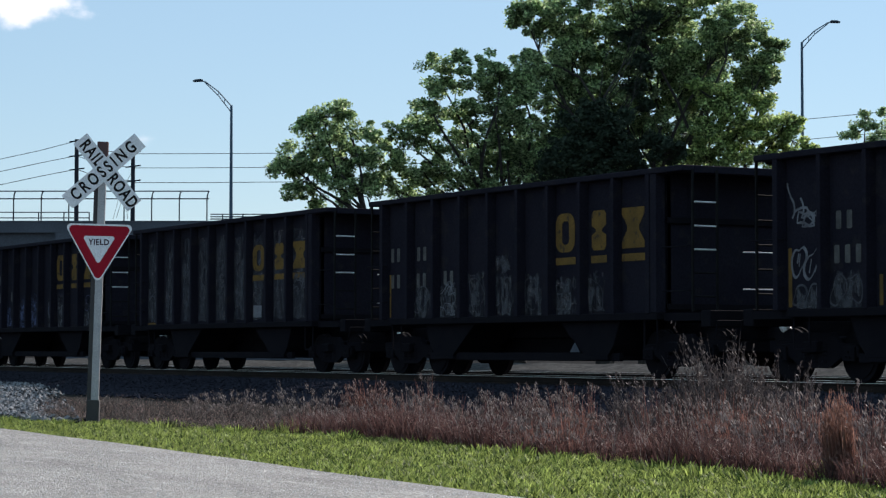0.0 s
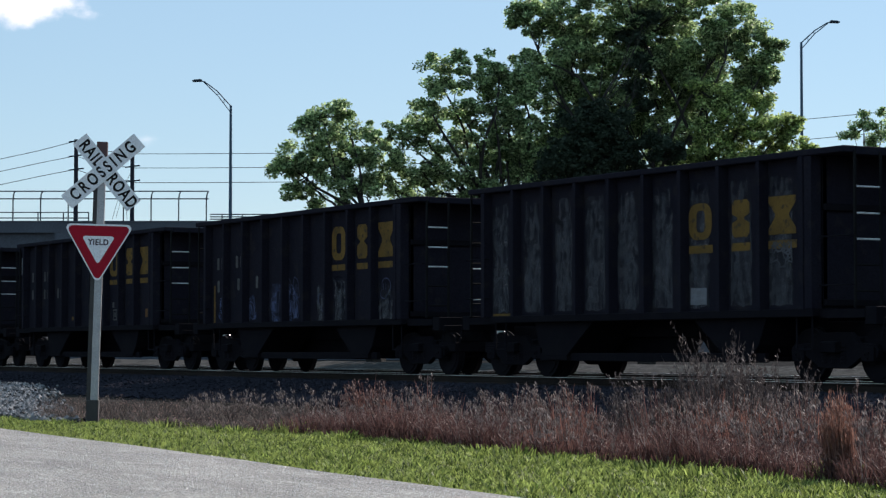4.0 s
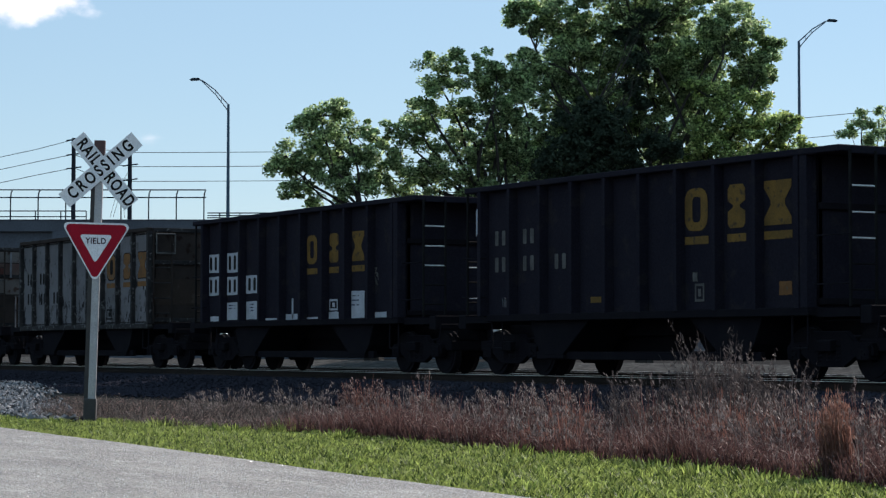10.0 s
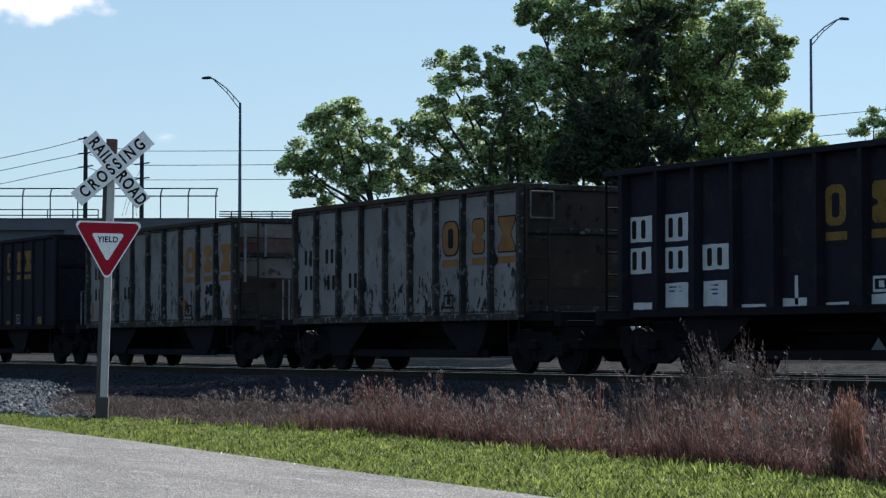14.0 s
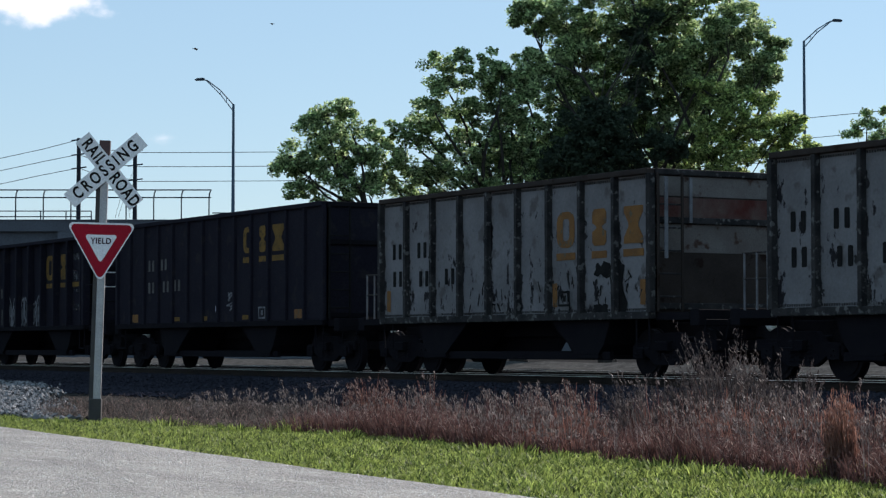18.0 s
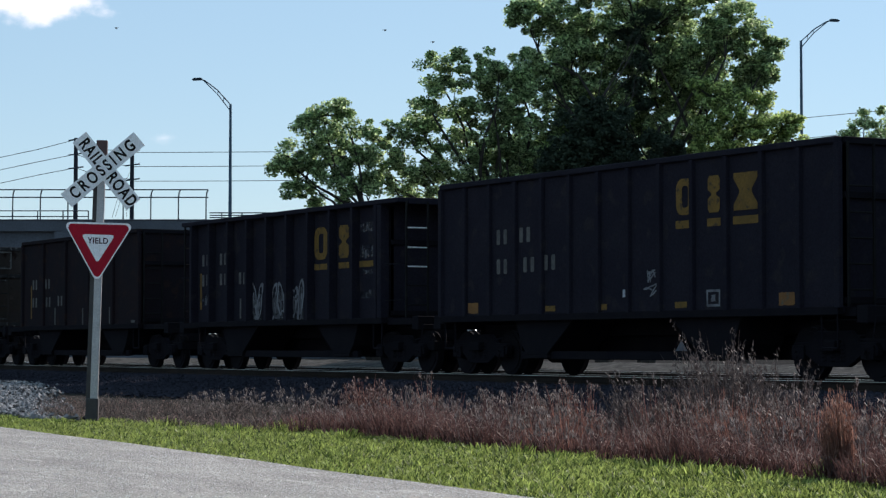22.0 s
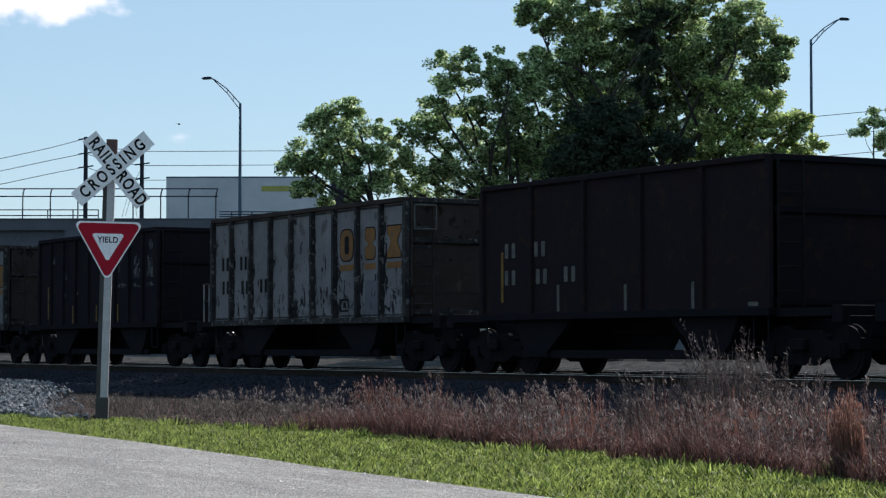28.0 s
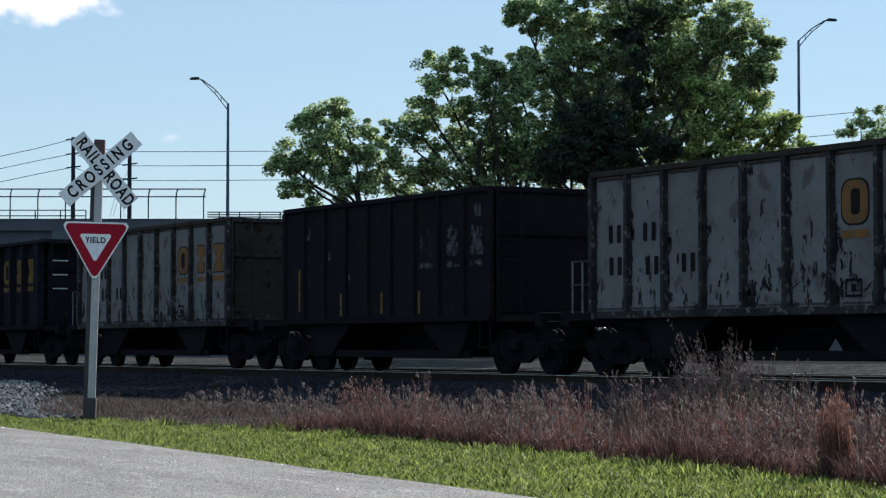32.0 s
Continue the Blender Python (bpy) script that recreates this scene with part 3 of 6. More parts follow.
def hopper(label, centre, kind="black", L=10.3, top=TOP, over=0.0, ribs=9, pitch=14.0, body=None, deep=0.07, shift=0.0, truck_x=5.05):
    """An open coal hopper: side sheets between ribs, end slope sheets, sills, bays, trucks, ladders, couplers."""
    body = body or {"black": M_BLACK, "grey": M_FLAKED, "brown": M_BROWN}[kind]
    ribm = M_RIB if kind == "grey" else body
    endm = M_RUST if kind == "grey" else body
    c = thing("hopper_car", label, "freight car", group="hopper cars of the train")
    H, W, E = L / 2, 1.6, pitch / 2 - 0.45
    wi, corner = W - deep - 0.06, W - deep - 0.09
    for s in (-1, 1):
        step = L / ribs
        for k in range(ribs):
            x0, x1 = -H + shift + k * step + 0.02, -H + shift + (k + 1) * step - 0.02
            bm = bmesh.new()
            y0, y1 = s * (W - deep - 0.03), s * (W - deep)
            box(bm, x0, x1, min(y0, y1), max(y0, y1), SILL, top - 0.1)
            part("side_panel", bm, body, c)
        for k in range(ribs + 1):
            x = -H + shift + k * step
            w = 0.07 if 0 < k < ribs else 0.09
            bm = bmesh.new()
            prism(bm, [(x - w, s * (W - deep)), (x - w * 0.7, s * W), (x + w * 0.7, s * W), (x + w, s * (W - deep))], SILL - 0.02, top - 0.1, "z")
            part("rib", bm, ribm, c, bevel=0.006)
        if shift:
            ya, yb = sorted((s * (wi + 0.004), s * (W - 0.01)))
            part("end_sheet", box(bmesh.new(), H + shift + 0.095, H, ya, yb, SILL, top - 0.115), body, c)
        bm = bmesh.new()
        ya, yb = sorted((s * (W - deep - 0.06), s * (W + 0.01)))
        box(bm, -H - over, H + over, ya, yb, top - 0.11, top)
        part("top_chord", bm, endm if kind == "grey" else body, c, bevel=0.015)
        bm = bmesh.new()
        ya, yb = sorted((s * (W - deep - 0.07), s * (W - 0.02)))
        box(bm, -H, H, ya, yb, SILL - 0.14, SILL + 0.002)
        part("side_sill", bm, M_STEEL if kind != "grey" else M_RIB, c, bevel=0.012)
    for s in (-1, 1):
        xe = s * H
        # upright end wall with beams; some cars carry a thin overhanging shelf at the top
        zt = top - 0.14
        bm = bmesh.new()
        xa, xb = sorted((xe - s * 0.05, xe))
        box(bm, xa, xb, -wi, wi, SILL - 0.1, top - 0.003)
        part("end_wall", bm, endm, c, bevel=0.01)
        for z in (top - 0.06, top - 0.95, SILL + 0.1):
            bm = bmesh.new()
            xa, xb = sorted((xe, xe + s * 0.07))
            box(bm, xa, xb, -wi, wi, z - 0.06, z + 0.055)
            part("end_beam", bm, M_STEEL if kind != "grey" else M_RIB, c, bevel=0.01)
        if over:
            bm = bmesh.new()
            xa, xb = sorted((xe + s * over, xe + s * (over - 0.1)))
            box(bm, xa, xb, -wi, wi, zt, top - 0.003)
            part("end_rim", bm, endm, c, bevel=0.01)
            bm = bmesh.new()
            xa, xb = sorted((xe + s * 0.074, xe + s * (over - 0.104)))
            box(bm, xa, xb, -wi, wi, top - 0.09, top - 0.05)
            part("end_shelf", bm, endm, c)
        # end platform
        bm = bmesh.new()
        xa, xb = sorted((s * (E - 0.28), s * E))
        box(bm, xa, xb, -1.42, 1.42, SILL - 0.28, SILL + 0.02)
        part("end_sill", bm, M_STEEL, c, bevel=0.015)
        for sy in (-1, 1):
            bm = bmesh.new()
            xa, xb = sorted((xe, s * (E - 0.28)))
            box(bm, xa, xb, sy * 1.36 - 0.06, sy * 1.36 + 0.06, SILL - 0.16, SILL - 0.02)
            part("sill_extension", bm, M_STEEL, c)
            bm = bmesh.new()
            xa, xb = sorted((xe - s * 0.12, xe))
            box(bm, xa, xb, sy * corner - 0.07, sy * corner + 0.07, SILL, zt)
            part("corner_post", bm, ribm, c, bevel=0.01)
        bm = bmesh.new()
        xa, xb = sorted((s * 4.0, s * (E - 0.1)))
        box(bm, xa, xb, -0.32, 0.32, 0.72, 1.04)
        part("centre_sill", bm, M_STEEL, c, bevel=0.015)
        # unseen block added so the gap by the coupler stays dark
        bm = bmesh.new()
        xa, xb = sorted((s * 5.7, s * (E - 0.12)))
        box(bm, xa, xb, -0.95, 0.95, 0.5, 0.715)
        part("draft_gear_box", bm, M_STEEL, c, bevel=0.02)
        cp = new("coupler")
        cp.parent, cp.matrix_basis = c, pose(s * (E - 0.1), 0, 0.86)
        bm = bmesh.new()
        xa, xb = sorted((0, s * 0.36))
        box(bm, xa, xb, -0.08, 0.08, -0.1, 0.1)
        part("shank", bm, M_STEEL, cp)
        bm = bmesh.new()
        prism(bm, [(s * 0.3, -0.16), (s * 0.56, -0.14), (s * 0.6, -0.02), (s * 0.46, 0.02), (s * 0.55, 0.14), (s * 0.3, 0.16)], -0.15, 0.09, "z")
        part("knuckle", bm, M_WHEEL, cp, "dark worn knuckle", bevel=0.02)
        bm = bmesh.new()
        tube(bm, [(s * 0.25, 0, 0.12), (s * 0.2, -0.6, 0.2), (s * 0.22, -1.35, 0.2), (s * 0.22, -1.42, -0.15)], 0.012, sides=5)
        part("uncoupling_lever", bm, M_STEEL, cp)
        # a white lump paints the sun glint at the coupler
        if s < 0:
            bm = bmesh.new()
            bmesh.ops.create_icosphere(bm, subdivisions=2, radius=0.12, matrix=Matrix.Translation((-0.22, -0.4, 0.07)) @ Matrix.Rotation(0.5, 4, "Y") @ Matrix.Diagonal((1.4, 0.8, 0.75, 1)))
            part("hose_coupling", bm, M_SUNLIT, cp, "worn air hose coupling whitened as a sun glint", smooth=True)
        # end ladder by the near corner
        lad = new("end_ladder")
        lad.parent = c
        xl = xe + s * (over + 0.1 if over else 0.14)
        # rungs that catch the sun are coloured white, unlit ones dark
        for z in (1.5, 1.92, 2.34, 2.76, 3.19):
            bm = bmesh.new()
            rod(bm, (xl, -1.43, z), (xl, -0.95, z), 0.016, sides=6)
            part("rung", bm, M_SUNLIT if kind == "black" and over and s > 0 and z > 2 else (M_INK if kind != "grey" else M_RIB), lad)
        for yy in (-1.46, -0.92):
            part("stile", box(bmesh.new(), xl - 0.02, xl + 0.02, yy - 0.02, yy + 0.02, SILL, zt + 0.05), M_INK if kind != "grey" else endm, lad)
        if over:
            for z in (1.6, 2.4):
                bm = bmesh.new()
                tube(bm, [(xe + s * 0.12, -1.52, z), (xe + s * 0.2, -1.58, z), (xe + s * 0.95, -1.58, z), (xe + s * 1.0, -1.52, z)], 0.014, sides=5)
                part("corner_handrail", bm, M_STEEL, c)
            # step bars: white on the sunlit end, dark on the other
            for z in (1.64, 2.31):
                part("brake_step_bar", rod(bmesh.new(), (xe + s * 0.95, -0.34, z), (xe + s * 0.95, 0.43, z), 0.012, sides=6), M_STEEL if s < 0 else M_SUNLIT, c)
        if kind == "grey" and s < 0:
            rl = new("platform_railing")
            rl.parent = c
            for xx in (-6.15, -5.8, -5.5):
                part("railing_post", rod(bmesh.new(), (xx, -1.4, SILL - 0.02), (xx, -1.4, 2.2), 0.022, sides=6), M_TAG, rl)
            for z in (2.2, 1.75):
                part("railing_bar", rod(bmesh.new(), (-6.2, -1.4, z), (-5.3, -1.4, z), 0.018, sides=6), M_RIB, rl)
        bm = bmesh.new()
        xs = xe - s * 0.3
        tube(bm, [(xs - 0.2, -1.5, SILL - 0.1), (xs - 0.2, -1.5, 0.55), (xs + 0.2, -1.5, 0.55), (xs + 0.2, -1.5, SILL - 0.1)], 0.02, sides=5)
        part("stirrup_step", bm, M_STEEL, c)
        truck(c, s * truck_x)
    # bays: a pair of pockets at each end of the belly, with the door beam hanging below them
    for s in (-1, 1):
        for sy in (-1, 1):
            bm = bmesh.new()
            ya, yb = sorted((sy * 0.34, sy * 1.42))
            prism(bm, [(s * x, z) for x, z in ((1.55, SILL - 0.1), (3.75, SILL - 0.1), (3.5, 0.62), (3.3, 0.42), (2.55, 0.42), (2.3, 0.6))], ya, yb)
            bay = part("hopper_bay", bm, M_STEEL, c, bevel=0.012)
            bm = bmesh.new()
            xa, xb = sorted((s * 2.5, s * 3.34))
            box(bm, xa, xb, ya - 0.02, yb + 0.02, 0.36, 0.425)
            part("bay_door", bm, M_STEEL, bay)
    for sy in (-1, 1):
        bm = bmesh.new()
        box(bm, -3.6, 3.6, sy * 1.3 - 0.05, sy * 1.3 + 0.05, 0.33, 0.49)
        part("door_beam", bm, M_STEEL, c, bevel=0.012)
    # the centre web between the pockets, with its small three-cornered opening
    bm = bmesh.new()
    for s in (-1, 1):
        prism(bm, [(s * x, z) for x, z in ((3.6, 0.36), (0.21, 0.36), (0.21, 0.5), (0.0, 0.73), (0.0, 1.12), (3.6, 1.12))], -0.015, 0.015)
    box(bm, -0.21, 0.21, -0.015, 0.015, 0.36, 0.5)
    part("centre_web", bm, M_STEEL, c)
    bm = bmesh.new()
    box(bm, -4.0, 4.0, -0.3, 0.3, 0.8, SILL + 0.1)
    part("centre_sill", bm, M_STEEL, c)
    bm = bmesh.new()
    prism(bm, [(-H + 2.0, SILL - 0.1), (H - 2.0, SILL - 0.1), (H - 2.05, SILL - 0.02), (-H + 2.05, SILL - 0.02)], -1.45, 1.45)
    part("floor_sheet", bm, M_STEEL, c)
    MOVERS.append((c, centre))
    return c


YS = -1.6 - 0.008


def bars(car, rows, mat=None, y=YS, h=0.3):
    """Car marks as plain upright bars: rows of x, z and how many; each stands for one sign."""
    for x, z, n in rows:
        bm = bmesh.new()
        for k in range(n):
            x0 = x + k * 0.27
            prism(bm, rounded(x0 + 0.03, x0 + 0.16, z, z + h, 0.02, 1), y, y + 0.003)
        part("stencil_bar", bm, mat or M_WHITE, car)


def post_mark(car, x, z0, z1, mat=None):
    """A narrow painted stripe on a rib."""
    patch(car, x, z0, 0.09, z1 - z0, YS, mat or M_YELLOW, "painted_stripe", 0.004)


def frame_mark(car, x, z, w, h, mat=None):
    bm = bmesh.new()
    ring(bm, rounded(x, x + w, z, z + h, 0.01, 1), rounded(x + 0.045, x + w - 0.045, z + 0.045, z + h - 0.045, 0.005, 1), YS)
    part("painted_frame", bm, mat or M_WHITE, car)
    patch(car, x + w * 0.35, z + h * 0.3, w * 0.3, h * 0.4, YS, mat or M_WHITE, "painted_frame_fill", 0.01)


def reflector(car, xs, z, w=0.36, h=0.11, mat=None):
    for x in xs:
        patch(car, x, z, w, h, YS, mat or M_YELLOW, "reflector_strip", 0.002)


def placard(car, x, z, w, h, n=0, lines=0):
    """A white square with bars for the signs on it."""
    patch(car, x, z, w, h, YS, M_PLACARD, "placard", 0.008, "white placard with dark bars")
    for k in range(n):
        bm = bmesh.new()
        x0 = x + w * 0.5 + (k - n / 2) * 0.3 + 0.04
        prism(bm, rounded(x0 + 0.04, x0 + 0.18, z + h * 0.14, z + h * 0.86, 0.03, 1), YS - 0.004, YS - 0.002)
        part("placard_bar", bm, M_INK, car)
    for k in range(lines):
        patch(car, x + w * 0.2, z + h * (0.8 - 0.17 * k), w * 0.55, 0.035, YS - 0.004, M_BLUE, "placard_line", 0.002)


def scrawl(car, boxes, mat, seed, turns=4, r=0.022):
    for k, (x, z, w, h) in enumerate(boxes):
        scribble(car, x, z, w, h, YS - 0.003, mat, turns, seed + k, r)


BLOCKS = ((1.80, 2.49), (3.08, 3.57), (4.10, 4.84))
DIGITS = [(-3.72, 2.64, 2), (-3.72, 2.1, 2), (-2.55, 2.1, 2)]


def black_car(label, centre, **kw):
    return hopper(label, centre, "black", L=10.3, over=0.85, deep=0.19, shift=-0.28, **kw)


MARKS = ("painted_block", "painted_bar", "stencil_bar", "sprayed_patch", "sprayed_line", "sprayed_loop", "faded_panel", "painted_frame", "painted_frame_fill", "painted_stripe", "reflector_strip", "placard", "placard_bar", "placard_line", "small_plate", "orange_plate", "white_strip", "block_outline", "ink_scrawl", "peeled_patch", "black_patch", "rivet", "faded_placard")


def settle(car, back, aside, stripe_aside):
    """Lay a car's painted marks back onto its recessed side sheets."""
    for ob in car.children:
        kind = ob.name.split(".")[0]
        if kind in MARKS:
            ob.matrix_basis = pose(stripe_aside if kind == "painted_stripe" else aside, back, 0) @ ob.matrix_basis


def bubbles(car, x, z, w, h, mat, seed, r=0.03):
    """A sprayed piece of rounded, wobbling outlines side by side, with a streak or two through each; no writing."""
    rnd = random.Random(seed)
    n = max(1, round(w / 0.42))
    for k in range(n):
        cx, rw, rh = x + w * (k + 0.5) / n, w / n * 0.5, h * rnd.uniform(0.42, 0.52)
        cz, lean, bm = z + h * 0.5 + rnd.uniform(-0.05, 0.05), rnd.uniform(-0.15, 0.15), bmesh.new()
        rim, p1, p2 = [], rnd.uniform(0, 6.28), rnd.uniform(0, 6.28)
        for u in range(26):
            a = u * 6.2832 / 26
            f = 1 + 0.2 * math.sin(2 * a + p1) + 0.16 * math.sin(3 * a + p2)
            rim.append((cx + (rw * math.cos(a) + lean * math.sin(a)) * f, cz + rh * math.sin(a) * min(f, 1.05)))
        ring(bm, rim, [(cx + (px - cx) * (1 - r / rw * 0.9), cz + (pz - cz) * (1 - r / rh)) for px, pz in rim], YS - 0.004 - 0.0006 * (k % 2))
        for _ in range(2):
            sx, tall = cx + rnd.uniform(-0.5, 0.5) * rw, rh * rnd.uniform(0.4, 0.9)
            mid, wide = cz + rnd.uniform(-0.3, 0.3) * rh, r * rnd.uniform(0.3, 0.6)
            v = [bm.verts.new((px, YS - 0.003, pz)) for px, pz in ((sx - wide, mid - tall * 0.6), (sx + wide * 0.6, mid - tall * 0.6), (sx + wide + lean * 0.4, mid + tall * 0.5), (sx - wide * 0.4 + lean * 0.4, mid + tall * 0.5))]
            bm.faces.new(v)
        part("sprayed_loop", bm, mat, car)


C = {}
C[0] = black_car("black coal hopper car with white sprayed lines on its side", 50.05)
emblem(C[0], BLOCKS, 2.6, 3.36, YS, M_YELLOW)
bars(C[0], [(-3.78, 2.52, 2), (-3.83, 1.96, 3), (-2.5, 2.52, 2), (-2.5, 1.96, 2)])
scrawl(C[0], [(-5.0, 2.75, 0.75, 0.6), (-4.75, 2.6, 0.45, 0.25)], M_TAG, 11, 4)
bubbles(C[0], -4.9, 1.7, 0.72, 0.62, M_TAG, 12, 0.05)
bubbles(C[0], -4.88, 1.24, 0.74, 0.4, M_SCUFF, 13, 0.035)
bubbles(C[0], -3.9, 1.2, 0.8, 0.6, M_SCUFF, 14, 0.03)
for x, z, w, h in ((-4.88, 1.2, 0.75, 0.38), (-3.95, 1.16, 0.85, 0.68), (-2.6, 1.2, 0.8, 0.7), (-1.5, 1.2, 0.7, 0.6)):
    patch(C[0], x, z, w, h, YS, M_CHALK, rough=0.08, label="dull sprayed patch")
for x in (-5.08, -2.78):
    post_mark(C[0], x, 1.26, 2.25 if x < -4 else 1.75)

C[1] = black_car("black coal hopper car with yellow blocks and grey spray patches", 36.0)
emblem(C[1], BLOCKS, 2.44, 3.2, YS, M_YELLOW)
bars(C[1], [(-5.0, 2.48, 2), (-3.82, 2.47, 2), (-5.0, 1.9, 2), (-3.84, 1.9, 2), (-2.66, 1.92, 2)])
for k, (x, w, z, h) in enumerate(((-3.97, 0.75, 1.28, 0.66), (-2.9, 0.85, 1.25, 0.65), (-1.59, 0.68, 1.28, 0.9), (-0.59, 0.85, 1.28, 0.85), (0.56, 0.7, 1.25, 0.78), (1.65, 0.85, 1.2, 0.76), (2.81, 0.75, 1.28, 0.72))):
    patch(C[1], x, z, w, h, YS, M_CHALK, rough=0.09, label="dull sprayed patch")
    bubbles(C[1], x + 0.06, z + 0.05, w * 0.82, h * 0.85, M_SCUFF, 20 + k, 0.022)
scrawl(C[1], [(-2.85, 1.7, 0.7, 0.3), (-2.8, 1.28, 0.65, 0.26)], M_TAG, 25, 6, 0.013)
patch(C[1], -0.5, 2.15, 0.65, 0.35, YS, M_CHALK, rough=0.04)
frame_mark(C[1], 1.85, 1.32, 0.5, 0.34, M_TAG)
post_mark(C[1], -5.15, 1.26, 2.2)

C[2] = black_car("black coal hopper car with tall faded grey panels", 21.95)
for k, (x, w) in enumerate(((-5.0, 0.62), (-3.8, 0.7), (-2.65, 0.62), (-1.57, 0.68), (-0.47, 0.7), (0.66, 0.64), (1.8, 0.62), (3.02, 0.6), (4.1, 0.66))):
    patch(C[2], x, 1.3, w, 2.2, YS + 0.003, M_FADE, "faded_panel", 0.02, "tall faded grey panel")
emblem(C[2], BLOCKS, 2.5, 3.15, YS - 0.002, M_YELLOW)
bars(C[2], [(-3.8, 2.47, 2), (-2.6, 2.47, 1), (-3.8, 1.92, 3), (-2.55, 1.92, 2)], M_CHALK, YS - 0.002)
scrawl(C[2], [(-4.95, 1.9, 0.6, 0.3), (4.15, 1.95, 0.58, 0.42), (4.15, 1.95, 0.58, 0.42)], M_SCUFF, 31, 5, 0.016)
patch(C[2], 1.85, 1.34, 0.48, 0.31, YS - 0.003, M_TAG, "small_plate", 0.01)
reflector(C[2], (-5.0,), 1.18, 0.8, 0.1)

C[3] = black_car("black coal hopper car with bluish spray between its ribs", 7.85)
emblem(C[3], BLOCKS, 2.62, 3.4, YS, M_YELLOW)
bars(C[3], [(-4.75, 2.6, 2), (-3.6, 2.62, 2), (-4.73, 2.02, 2), (-3.5, 2.05, 2), (-2.4, 2.08, 2)])
for k, (x, z, w, h) in enumerate(((-4.6, 1.34, 0.3, 0.55), (-2.85, 1.3, 0.5, 0.6), (-1.47, 1.2, 0.68, 1.0), (-0.66, 1.3, 0.7, 0.8))):
    patch(C[3], x, z, w, h, YS, M_BLUE, rough=0.09, label="faded bluish sprayed patch")
for k, (x, z, w, h) in enumerate(((0.99, 1.2, 0.6, 0.8), (1.93, 1.2, 0.7, 1.0), (4.1, 1.2, 0.7, 0.9))):
    patch(C[3], x, z, w, h, YS, M_CHALK, rough=0.09)
for k, (x, z, w, h) in enumerate(((-2.8, 1.3, 0.45, 0.5), (-1.4, 1.25, 0.6, 0.85), (-0.6, 1.8, 0.7, 0.5), (-0.6, 1.25, 0.7, 0.55), (1.2, 1.25, 0.45, 0.7), (4.2, 1.7, 0.5, 0.45))):
    bubbles(C[3], x, z, w, h, M_SCUFFBLUE, 41 + k, 0.026)
for x in (-5.0, -3.27, -2.9, -1.75, -0.72, 0.2):
    post_mark(C[3], x, 1.24, 2.2 if x < -4.5 else 1.95, M_YELLOW if x < -4.5 else M_CHALK)

C[4] = black_car("black coal hopper car with plain dark sides and yellow blocks", -6.22)
emblem(C[4], BLOCKS, 2.64, 3.4, YS, M_YELLOW)
bars(C[4], [(-4.8, 2.64, 2), *DIGITS, (-4.8, 2.1, 2)], M_WHITE)
patch(C[4], -4.55, 1.38, 0.28, 0.22, YS, M_CHALK, "small_plate", 0.01)
reflector(C[4], (-1.25,), 1.42)
frame_mark(C[4], 2.1, 1.38, 0.28, 0.32, M_WHITE)
patch(C[4], 2.04, 1.74, 0.14, 0.16, YS, M_WHITE, "small_plate", 0.01)
patch(C[4], 4.5, 1.45, 0.34, 0.23, YS, M_ORANGE, "orange_plate", 0.01, "small orange plate")
tilted = new("corner_placard")
tilted.parent, tilted.matrix_basis = C[4], pose(-5.8, -1.42, 3.15, rz=-29)
part("placard_sheet", box(bmesh.new(), -0.42, 0.42, -0.006, 0.006, -0.26, 0.26), M_PLACARD, tilted, "white placard on the corner")

C[5] = black_car("black coal hopper car with white placards and yellow blocks", -20.3)
emblem(C[5], ((0.64, 1.19), (1.84, 2.29), (2.98, 3.57)), 2.54, 3.22, YS, M_YELLOW)
for x, z, w, h, n in ((-5.2, 2.49, 0.86, 0.48, 2), (-3.98, 2.47, 0.77, 0.5, 2), (-5.15, 1.91, 0.78, 0.48, 2), (-3.98, 1.9, 0.77, 0.46, 2), (-2.82, 1.92, 0.82, 0.45, 2)):
    placard(C[5], x, z, w, h, n)
for x, z, w, h, n in ((-3.97, 1.27, 0.76, 0.44, 2), (-2.75, 1.27, 0.7, 0.45, 3), (2.79, 1.24, 0.8, 0.62, 3)):
    placard(C[5], x, z, w, h, 0, n)
for x, w, h in ((-4.95, 0.6, 0.13), (-1.68, 0.72, 0.05), (-0.64, 0.8, 0.13), (0.5, 0.74, 0.05), (1.57, 0.74, 0.16), (3.88, 0.76, 0.12)):
    patch(C[5], x, 1.24, w, h, YS, M_PLACARD, "white_strip", 0.008, "white painted strip")
post_mark(C[5], -0.25, 1.26, 1.75, M_PLACARD)
frame_mark(C[5], 1.84, 1.43, 0.42, 0.26, M_PLACARD)
scrawl(C[5], [(3.95, 1.8, 0.3, 0.55)], M_WHITE, 51, 4, 0.015)


